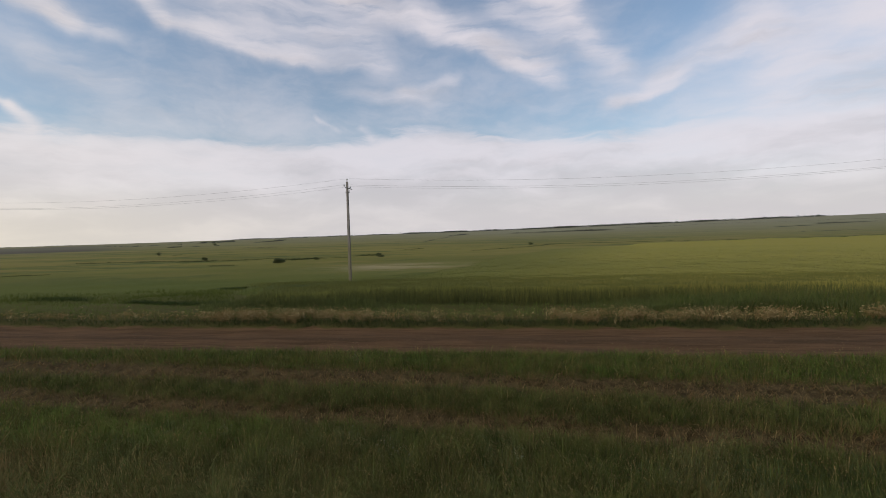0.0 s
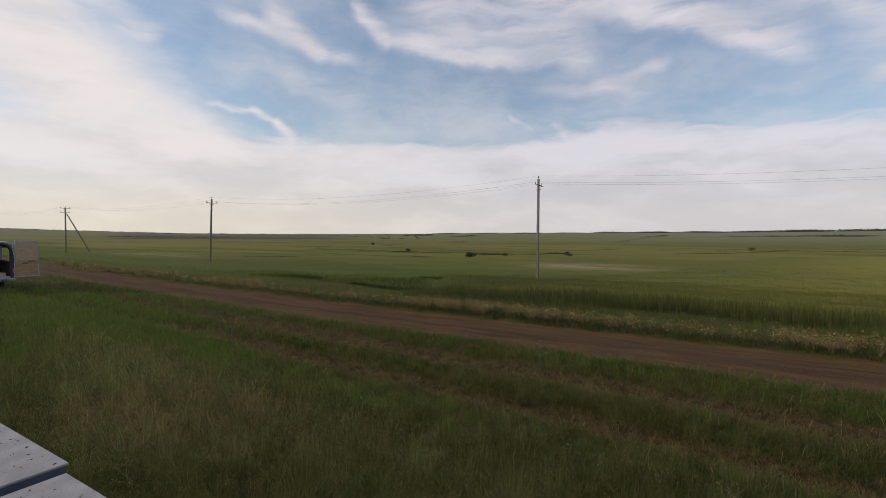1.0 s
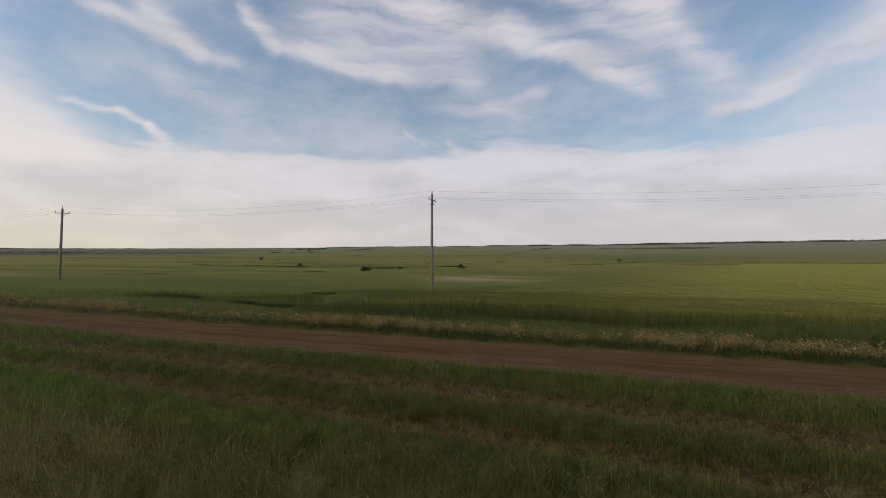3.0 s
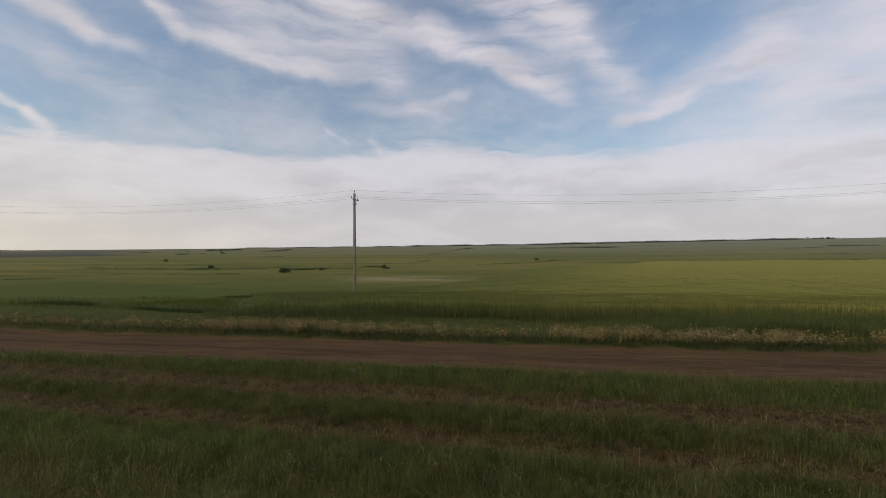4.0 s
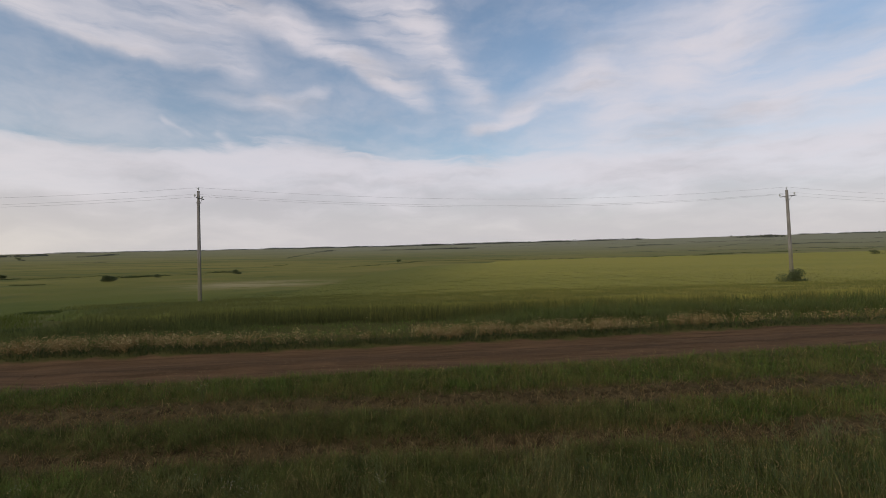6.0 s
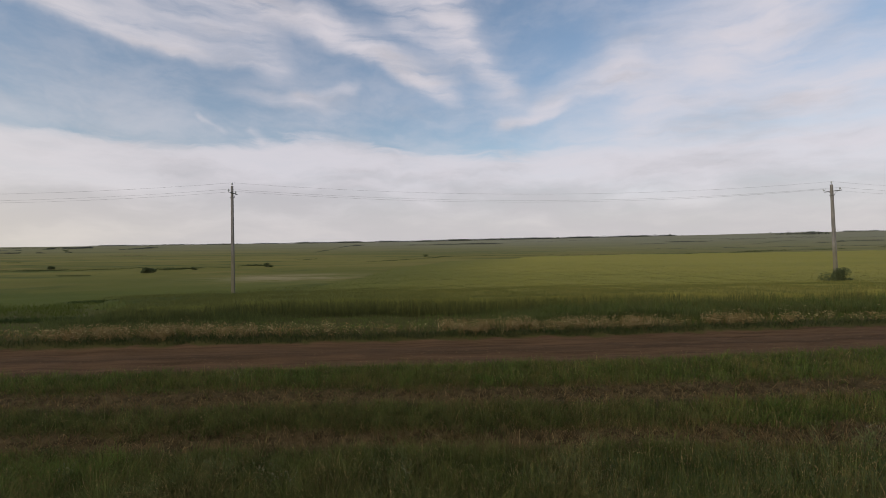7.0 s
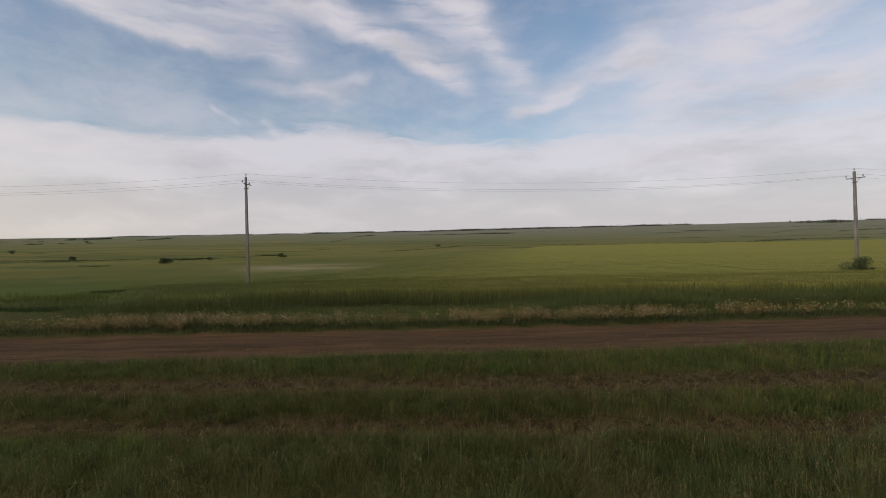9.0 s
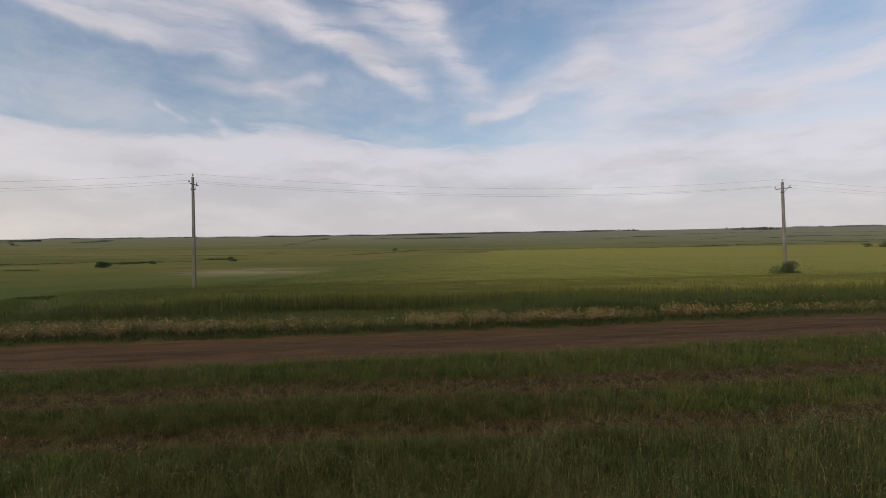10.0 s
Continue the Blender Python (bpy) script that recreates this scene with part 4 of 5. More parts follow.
def wheat():
    x, y, r = fan_points(200000, 15, 60, -60, 62, fall=1.45)
    wd = wheat_depth(x, y)
    sel = wd > np.where(y > 19, 3 * rng.random(len(x)), -0.1)
    sel &= rng.random(len(x)) > smooth(wheat_depth(x, y, True)[1], 2.5, 9)
    x, y, r, wd = x[sel], y[sel], r[sel], wd[sel]
    h = (0.66 + 0.05 * waves(x, y, 4, 15)) * (0.3 + 0.7 * smooth(wheat_depth(x, y, True)[0] / 1.8, 0.15, 1)) * rng.uniform(0.86, 1.1, len(x)) * (0.75 + 0.25 * smooth(wd, 0, 0.8)) * (0.82 + 0.18 * smooth(x + 0.4 * (y - 16), -9, -1))
    # ramp: greener low leaves, plus shade between the stems put into the tint
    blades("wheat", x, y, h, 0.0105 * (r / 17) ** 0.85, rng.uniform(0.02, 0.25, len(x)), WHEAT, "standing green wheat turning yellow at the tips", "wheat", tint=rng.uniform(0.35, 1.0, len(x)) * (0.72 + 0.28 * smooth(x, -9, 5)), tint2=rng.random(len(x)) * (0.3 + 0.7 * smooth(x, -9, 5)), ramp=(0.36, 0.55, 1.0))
    # the ears over the canopy
    x, y, r = fan_points(260000, 16, 95, -45, 62, fall=1.2)
    inner, near = wheat_depth(x, y, True)
    sel = (near > 0.1) & (inner > 4 * rng.random(len(x))) & (rng.random(len(x)) > smooth(r, 26, 92))
    x, y, r, inner = x[sel], y[sel], r[sel], inner[sel]
    top = 0.06 + (0.82 + 0.18 * smooth(x + 0.4 * (y - 16), -9, -1)) * (0.62 + 0.05 * waves(x, y, 4, 15) + 0.025 * waves(x, y, 6, 17)) * smooth(inner / 1.8, 0.15, 1)
    n = len(x)
    slivers("wheat_ears", x, y, rng.uniform(0.05, 0.11, n), 0.011 * (r / 17) ** 0.9 * rng.uniform(0.6, 1.4, n), rng.uniform(0, 0.5, n), WHEAT, "pale yellow-green wheat ears over the field", "wheat", z=land(x, y) + top - 0.06, tint=rng.uniform(0.45, 0.95, n) * (0.68 + 0.32 * smooth(x, -9, 8)), tint2=rng.random(n) * (0.3 + 0.7 * smooth(x, -9, 6)))
    rr = np.exp(np.arange(math.log(15), math.log(420), 0.022))
    aa = np.radians(np.arange(-50, 72, 0.4))
    R, A = np.meshgrid(rr, aa, indexing="ij")
    X, Y = R * np.sin(A), R * np.cos(A)
    Z = land(X, Y) + 0.50 * (0.82 + 0.18 * smooth(X + 0.4 * (Y - 16), -9, -1)) + 0.02 * waves(X, Y, 1.3, 16) + 0.025 * waves(X, Y, 6, 17) + 0.1 * smooth(R, 30, 60)
    wd = wheat_depth(X, Y)
    inner, near = wheat_depth(X, Y, True)
    edge = smooth(inner, 0.2, 2.2) * smooth(near, 1.2, 1.5)
    Z = land(X, Y) - 0.06 + (Z - land(X, Y) + 0.06) * edge
    nr, na = R.shape
    i, j = np.meshgrid(np.arange(nr - 1), np.arange(na - 1), indexing="ij")
    q = np.stack([i * na + j, i * na + j + 1, (i + 1) * na + j + 1, (i + 1) * na + j], -1).reshape(-1, 4)
    ok = (wd.ravel()[q] > 0.3).all(1)
    q = q[ok]
    used, inv = np.unique(q, return_inverse=True)
    co = np.stack([X.ravel(), Y.ravel(), Z.ravel()], -1)[used]
    ob = new("wheat_field", mesh_from("wheat_field", co, inv.reshape(-1, 4)[:, ::-1].ravel(), np.full(len(q), 4), [("rim", (0.9 * (1 - smooth(X - np.interp(Y, *WHEAT_L), 0, 22)) * smooth(Y, 34, 50)).ravel()[used])]))
    ob.data.materials.append(CANOPY)
    tagged(ob, "dense yellow-green wheat field reaching far back", "wheat field", kind="stuff")


def meadow():
    x, y, r = fan_points(130000, 17, 130, -80, 5, fall=1.1)
    wd = wheat_depth(x, y)
    v = y - bend(x)
    sel = (wd < -0.3) & (v > 17) & (rng.random(len(x)) > smooth(r, 24, 44))
    x, y, r = x[sel], y[sel], r[sel]
    h = np.clip(0.24 + 0.12 * waves(x, y, 9, 18), 0.08, 0.5) * rng.uniform(0.6, 1.2, len(x))
    blades("tall_meadow", x, y, h, 0.009 * (r / 20) ** 0.85, rng.uniform(0.2, 1.3, len(x)), MEADOW, "tall green meadow grass beyond the road", "grass", tint=rng.uniform(0.25, 0.5, len(x)), tint2=rng.uniform(0.3, 0.55, len(x)))
    # dark sedge lines
    xs, ys = [], []
    for ax, ay, bx, by, deep, n in ((-21.5, 32.6, -17.0, 33.6, 0.9, 2200), (-17.0, 33.6, -13.0, 35.6, 0.7, 2000), (-13.0, 35.6, -9.5, 38.5, 0.35, 400), (-16.0, 17.6, -9.5, 17.2, 0.30, 3000), (-24.0, 20.0, -20.0, 19.4, 0.6, 1800)):
        u = rng.random(n)
        xs.append(ax + (bx - ax) * u + rng.normal(0, 0.3, n))
        ys.append(ay + (by - ay) * u + rng.normal(0, deep, n) * (0.3 + 0.7 * np.sin(np.pi * u)))
    x, y = np.concatenate(xs), np.concatenate(ys)
    r = np.hypot(x, y)
    blades("dark_sedge", x, y, rng.uniform(0.08, 0.25, len(x)), 0.009 * (r / 20) ** 0.85, rng.uniform(0.4, 1.6, len(x)), REED, "dark green sedge in the wet hollows", "sedge")


near_grass()
verge()
clods()
wheat()
meadow()


# ---- things: helpers ----
def part(name, bm, mat, parent=None, label=""):
    me = bpy.data.meshes.new(name)
    bm.to_mesh(me)
    bm.free()
    me.materials.append(mat)
    ob = new(name, me)
    if parent is not None:
        ob.parent = parent
    if label:
        tagged(ob, label)
    return ob


def base(name, x, y, z, turn, label, category, group=""):
    ob = new(name)
    ob.matrix_world = pose(x, y, z, 0, 0, turn)
    return tagged(ob, label, category, group)


def box(bm, x0, x1, y0, y1, z0, z1, bevel=0.0, m=None):
    r = bmesh.ops.create_cube(bm, size=1)
    bmesh.ops.scale(bm, vec=(x1 - x0, y1 - y0, z1 - z0), verts=r["verts"])
    bmesh.ops.translate(bm, vec=((x0 + x1) / 2, (y0 + y1) / 2, (z0 + z1) / 2), verts=r["verts"])
    if bevel:
        edges = list({e for v in r["verts"] for e in v.link_edges})
        made = bmesh.ops.bevel(bm, geom=edges, offset=bevel, segments=2, affect="EDGES", profile=0.5)
        verts = list({v for f in made["faces"] for v in f.verts} | {v for v in r["verts"] if v.is_valid})
    else:
        verts = r["verts"]
    if m is not None:
        bmesh.ops.transform(bm, matrix=m, verts=verts)
    return verts


def rod(bm, a, b, r0, r1=None, sides=8):
    """A tapered round bar from a to b."""
    a, b = Vector(a), Vector(b)
    r1 = r0 if r1 is None else r1
    d = b - a
    m = Matrix.Translation((a + b) / 2) @ d.to_track_quat("Z", "Y").to_matrix().to_4x4()
    return bmesh.ops.create_cone(bm, cap_ends=True, segments=sides, radius1=r0, radius2=r1, depth=d.length, matrix=m)["verts"]


def spun(bm, profile, centre, sides=12):
    """A turned body from (radius, height) pairs."""
    rings = []
    for r, z in profile:
        rings.append([bm.verts.new((centre[0] + r * math.cos(6.2832 * k / sides), centre[1] + r * math.sin(6.2832 * k / sides), centre[2] + z)) for k in range(sides)])
    for a, b in zip(rings, rings[1:]):
        for k in range(sides):
            bm.faces.new((a[k], a[(k + 1) % sides], b[(k + 1) % sides], b[k]))
    bm.faces.new(rings[0][::-1])
    bm.faces.new(rings[-1])


# ---- power line ----
def insulator(parent, x, z, pin):
    bm = bmesh.new()
    rod(bm, (x, 0, z), (x, 0, z + pin), 0.012)
    p = part("pin", bm, STEEL, parent)
    bm = bmesh.new()
    spun(bm, [(0.03, 0), (0.065, 0.015), (0.07, 0.04), (0.045, 0.06), (0.06, 0.075), (0.055, 0.10), (0.035, 0.12), (0.04, 0.14), (0.02, 0.16)], (x, 0, z + pin - 0.05))
    part("insulator", bm, PORCELAIN, p)
    return (x, z + pin + 0.09)


def utility_pole(x, y, z, height, turn, lean=(0, 0), double=False, label="weathered grey concrete power pole in the field"):
    """A tapered concrete pole; its crossarm lies along local x."""
    top = base("utility_pole", x, y, z, turn, label, "power pole", "power line poles")
    top.matrix_world = pose(x, y, z, lean[0], lean[1], turn)
    bm = bmesh.new()
    v = box(bm, -0.14, 0.14, -0.11, 0.11, -0.6, height, 0.02)
    for q in v:
        f = 1 - 0.38 * (q.co.z + 0.6) / (height + 0.6)
        q.co.x *= f
        q.co.y *= f
    part("shaft", bm, CONCRETE, top)
    ends = []
    arms = (height - 0.55,) if not double else (height - 0.15, height - 0.95)
    for arm_z in arms:
        bm = bmesh.new()
        box(bm, -0.78, 0.78, -0.14, -0.08, arm_z - 0.03, arm_z + 0.03, 0.008)
        a = part("crossarm", bm, STEEL, top)
        bm = bmesh.new()
        for s in (-1, 1):
            rod(bm, (0.06 * s, -0.11, arm_z - 0.32), (0.4 * s, -0.11, arm_z - 0.02), 0.014)
        box(bm, -0.12, 0.12, -0.15, 0.13, arm_z - 0.36, arm_z - 0.30, 0.006)
        part("brace", bm, STEEL, a)
        got = [insulator(a, s * 0.72, arm_z, 0.14) for s in (-1, 1)]
        if not ends:
            ends = got
    ends.append(insulator(top, 0.0, height - 0.1, 0.26))
    return top, [top.matrix_world @ Vector((px, 0, pz)) for px, pz in ends]


def wire(a, b, sag):
    bm = bmesh.new()
    n, prev = 24, None
    axis = (b - a).normalized()
    side = axis.cross(Vector((0, 0, 1))).normalized()
    up = side.cross(axis)
    for k in range(n + 1):
        f = k / n
        c = a.lerp(b, f) - Vector((0, 0, 4 * sag * f * (1 - f)))
        ring = [bm.verts.new(c + 0.0052 * (math.cos(2.0944 * s) * side + math.sin(2.0944 * s) * up)) for s in range(3)]
        if prev:
            for s in range(3):
                bm.faces.new((prev[s], prev[(s + 1) % 3], ring[(s + 1) % 3], ring[s]))
        prev = ring
    ob = part("power_wire", bm, WIRE)
    tagged(ob, "thin grey overhead power wire sagging between concrete poles", "wire", "power line wires")


POLES = [(-145.2, 37.6, 8.9, 0, False), (-107.3, 38.7, 8.6, 0, True), (-58.9, 37.2, 8.4, 3.4, False), (-12.72, 36.31, 8.3, 0, False), (36.1, 35.2, 8.5, -3.0, False), (85, 34.4, 8.5, 0, False)]
tips = []
for x, y, hgt, lean, dbl in POLES:
    what = "concrete angle pole with two crossarms and a strut" if dbl else "slightly leaning grey concrete power pole" if lean else "weathered grey concrete power pole in the field"
    _, ends = utility_pole(x, y, float(land(x, y)), hgt, 90, (lean, 0), dbl, what)
    tips.append(ends)
for a, b in zip(tips, tips[1:]):
    for k in range(3):
        wire(a[k], b[k], 0.95)

# the leaning strut of the angle pole
bm = bmesh.new()
rod(bm, (-105.9, 42.3, float(land(-105.9, 42.3)) - 0.4), (-107.25, 38.9, 6.2), 0.13, 0.09, 8)
strut = part("pole_strut", bm, CONCRETE)
tagged(strut, "leaning concrete strut propping the angle pole", "pole strut")


# ---- bushes ----
def bush(x, y, w, h, n, seed, label, name="bush", trunk=0.0):
    """Stems and a crown of leaf sprays with an uneven outline."""
    r = np.random.default_rng(seed)
    z = float(land(x, y))
    top = base(name, x, y, z, 0, label, "bush" if name == "bush" else "tree")
    bm = bmesh.new()
    clumps = []
    for k in range(9):
        a, d = r.uniform(0, 6.283), r.uniform(0, 0.36) * w
        c = (d * math.cos(a), d * math.sin(a) * 0.8, h * (trunk + (1 - trunk) * r.uniform(0.12, 0.75)) * (1 - 0.5 * (d / w) ** 1.0))
        clumps.append((c, r.uniform(0.14, 0.26) * w, r.uniform(0.16, 0.28) * h))
        rod(bm, (0.05 * math.cos(a), 0.05 * math.sin(a), -0.1), c, 0.012 * w + 0.01, 0.006, 5)
    part("stems", bm, BARK, top)
    pick = r.integers(0, len(clumps), n)
    cen = np.array([clumps[k][0] for k in pick])
    rad = np.array([(clumps[k][1], clumps[k][1], clumps[k][2]) for k in pick])
    d = r.normal(0, 1, (n, 3))
    d = d / np.linalg.norm(d, axis=1)[:, None] * (r.random(n) ** 0.4)[:, None]
    p = cen + d * rad
    p[:, 2] = np.maximum(p[:, 2], 0.03)
    s = w * r.uniform(0.011, 0.024, n)
    u = r.normal(0, 1, (n, 3))
    u /= np.linalg.norm(u, axis=1)[:, None]
    t = np.cross(u, r.normal(0, 1, (n, 3)))
    t /= np.linalg.norm(t, axis=1)[:, None]
    u, t = u * s[:, None], t * s[:, None] * 0.6
    v = np.stack([p - u, p - t, p + u, p + t], 1).reshape(-1, 3)
    me = mesh_from("crown", v, np.arange(4 * n), np.full(n, 4), [("tint", np.repeat(r.random(n), 4)), ("tint2", np.repeat(r.random(n), 4))])
    me.materials.append(LEAF)
    c = new("crown", me)
    c.parent = top
    return top


def at(azimuth, distance):
    return distance * math.sin(radians(azimuth)), distance * math.cos(radians(azimuth))


def out_to(azimuth, dip):
    """How far off the ground is met at a bearing and a dip."""
    r = np.exp(np.arange(math.log(30), math.log(2500), 0.004))
    x, y = at(azimuth, 1.0)
    up = np.degrees(np.arctan((land(r * x, r * y) - EYE) / r))
    hit = np.nonzero(up >= dip)[0]
    return float(r[hit[0]]) if len(hit) else 2450.0


for k, (a, d, w, h, lb) in enumerate([
    (-27.4, 79, 3.2, 1.05, "round dark green bush alone in the meadow"), (-15.7, 90, 2.0, 0.95, "low dark bush at the end of a sedge line"),
    (-35.2, 106, 1.7, 0.7, "small dark bush out in the meadow"), (45.85, 49.5, 2.7, 1.9, "leafy bush growing round the foot of a power pole"),
    (52.9, 190, 4.8, 2.9, "large dark bush at the far edge of the wheat"), (51.7, 190, 3.8, 2.4, "dark bush beside a larger one past the wheat"),
    (-39.5, 170, 2.2, 1.3, "distant dark bush on the plain"), (-23.3, 86, 1.4, 0.7, "tiny dark bush on a sedge line"), (3.0, out_to(3.0, -1.45), 2.2, 1.4, "distant bush at a field boundary"), (-34.1, out_to(-34.1, -0.35), 5, 3.4, "distant bush on the slope")]):
    bush(*at(a, d), w, h, 6500 if d < 60 else 3600 if d < 130 else 1800, 40 + k, lb)


# bearing and dip of both ends, and how thick the growth looks, in degrees
WET_LINES = [(-38.6, -2.10, -30.9, -2.18, 0.10), (-30.9, -2.18, -28.1, -2.10, 0.10), (-26.4, -2.39, -22.5, -2.33, 0.22), (-22.5, -2.33, -18.4, -2.31, 0.07),
             (-34.6, -2.70, -32.4, -2.74, 0.12), (-18.0, -2.19, -15.2, -2.19, 0.17), (-38.2, -1.30, -37.1, -1.33, 0.1), (-46.1, -1.74, -32.4, -2.17, 0.09), (-54.2, -2.53, -48.0, -2.67, 0.09)]
FIELD_LINES = [(-4.5, -1.95, 1.4, -1.80, 0.10), (1.4, -1.80, 6.0, -1.41, 0.12), (6.0, -1.41, 19.4, -1.31, 0.07), (-12.6, -1.64, -10.2, -1.54, 0.08), (19.4, -1.33, 30.4, -1.27, 0.07),
               (30.4, -1.27, 37.1, -1.06, 0.12), (37.1, -1.02, 42.2, -0.77, 0.14), (42.2, -0.77, 46.4, -0.65, 0.11), (48.0, -0.50, 63.0, -0.30, 0.10)]
# the lines near -65 draw a dark tilled strip with shrub clumps
SLOPE_LINES = [(-35.8, -0.15, -32.4, -0.02, 0.2), (-29.9, -0.21, -27.0, -0.06, 0.16), (-38.4, -0.48, -37.4, -0.44, 0.14), (-36.1, -0.46, -35.6, -0.47, 0.14), (-34.0, -0.44, -33.5, -0.44, 0.18),
               (-38.5, 0.0, -32.5, 0.06, 0.08), (-10.2, -0.72, -7.4, -0.27, 0.08), (-7.4, -0.27, -4.8, 0.13, 0.15), (-31.2, -0.76, -27.6, -0.82, 0.06), (-66.8, -0.34, -55.0, -0.38, 0.10), (-63.9, 0.02, -51.8, 0.02, 0.08), (-44.1, -0.11, -37.3, -0.20, 0.08)]
HILL_LINES = [(0.9, 0.02, 6.5, 0.06, 0.15), (6.5, 0.06, 12.1, 0.10, 0.2), (27.9, -0.07, 30.6, -0.02, 0.12), (31.4, 0.10, 35.6, 0.25, 0.14), (40.8, 0.80, 44.5, 0.76, 0.3), (44.0, -0.11, 49.3, 0.12, 0.13),
              (37.7, -0.30, 43.4, 0.23, 0.07), (54.0, 0.20, 64.0, 0.30, 0.22), (49.0, 0.1, 55.0, 0.25, 0.08), (14.0, 0.35, 46.0, 0.55, 0.05), (30.0, -0.6, 60.0, -0.2, 0.07), (36.0, 0.3, 60.0, 0.5, 0.06)]
CREST_LINES = [(-32.2, 9.0, -12.6, 9.0, 0.13), (-12.6, 9.0, 4.0, 9.0, 0.19), (4.0, 9.0, 20.0, 9.0, 0.23), (20.0, 9.0, 31.8, 9.0, 0.20), (46.3, 9.0, 64.0, 9.0, 0.14), (-62.0, 9.0, -46.0, 9.0, 0.05), (-80.0, 9.0, -62.0, 9.0, 0.06), (2.9, 9.0, 3.3, 9.0, 0.22), (38.0, 9.0, 40.0, 9.0, 0.05)]


def shrub_lines(name, lines, mat, label, per_degree, breaks, seed, run=0.7):
    """Lines of shrubs and trees set on the land, placed and sized to fit the camera's view, one mesh of small clumps.
    """
    r = np.random.default_rng(seed)
    P, S = [], []
    for a0, e0, a1, e1, thick in lines:
        d0, d1 = out_to(a0, e0), out_to(a1, e1)
        n = int(per_degree * abs(a1 - a0)) + 6
        phase = r.uniform(0, 6)
        for f in r.random(n):
            u = f * abs(a1 - a0)
            gap = 0.7 * math.sin(u * 1.3 + phase) + 0.7 * math.sin(u * 4.7 + phase * 3) + 0.6 * math.sin(u * 11.9 + phase * 5) + 0.4 * math.sin(u * 23.0 + phase * 7)
            if gap < breaks:
                continue
            d = d0 * (d1 / d0) ** f
            hh = d * radians(thick) * r.uniform(0.2, 1.1) * (0.55 + 0.45 * min(1.2, max(0.0, gap + 0.6)))
            x, y = at(a0 + (a1 - a0) * f, d * (1 + r.normal(0, 0.006)))
            z = float(land(x, y))
            for _ in range(5):
                P.append((x + r.normal(0, run) * hh, y + r.normal(0, 0.5) * hh, z + hh * r.uniform(0.05, 0.8)))
                S.append(hh * r.uniform(0.16, 0.38))
    P, S = np.array(P), np.array(S)
    dirs = np.array([(1, 0, 0), (-1, 0, 0), (0, 1, 0), (0, -1, 0), (0, 0, 1), (0, 0, -0.8)])
    v = P[:, None] + dirs[None] * S[:, None, None] * r.uniform(0.6, 1.4, (len(P), 6, 1))
    f = np.array([(0, 2, 4), (2, 1, 4), (1, 3, 4), (3, 0, 4), (2, 0, 5), (1, 2, 5), (3, 1, 5), (0, 3, 5)])
    loops = (np.arange(len(P))[:, None, None] * 6 + f[None]).ravel()
    ob = new(name, mesh_from(name, v.reshape(-1, 3), loops, np.full(len(P) * 8, 3), [("tint", np.repeat(r.random(len(P)), 6)), ("tint2", np.repeat(r.random(len(P)), 6))]))
    ob.data.materials.append(mat)
    tagged(ob, label, "shrubs", kind="stuff")


# greyed and lightened: distance haze put into the foliage colour
FAR_LEAF = make_blade("far_foliage", (0.048, 0.056, 0.046), (0.084, 0.091, 0.074), (0.10, 0.10, 0.08), 0.0, 0.0)
SEDGE = make_blade("sedge_clump", (0.040, 0.056, 0.020), (0.075, 0.092, 0.032), (0.09, 0.09, 0.035), 0.0, 0.0)
shrub_lines("sedge_lines", WET_LINES, SEDGE, "low dark sedge and shrubs along wet hollows", 45, -1.1, 5, 2.5)
shrub_lines("field_boundary", FIELD_LINES, SEDGE, "thin dark line of shrubs past the wheat", 36, -1.0, 6, 2.5)
shrub_lines("slope_shrubs_tilled", SLOPE_LINES, FAR_LEAF, "scattered dark shrubs and a dark ploughed strip on the far plain", 40, -0.5, 7, 1.5)
shrub_lines("hill_shrubs", HILL_LINES, FAR_LEAF, "rows of dark trees across the far hillside", 25, -0.8, 8, 3.0)
shrub_lines("tree_belts", CREST_LINES, FAR_LEAF, "far dark tree belts along the skyline", 46, -1.15, 9, 2.6)


# ---- single flowering weeds in the near grass ----
PETAL = make_plain("white_petal", (0.27, 0.255, 0.195), (0.40, 0.38, 0.30), 40.0, 0.8, spec=0.1)
SPURGE = make_plain("yellow_green_head", (0.16, 0.17, 0.035), (0.26, 0.26, 0.06), 40.0, 0.8, spec=0.1)
STALK = make_plain("green_stalk", (0.055, 0.075, 0.022), (0.095, 0.120, 0.040), 30.0, 0.8, spec=0.1)


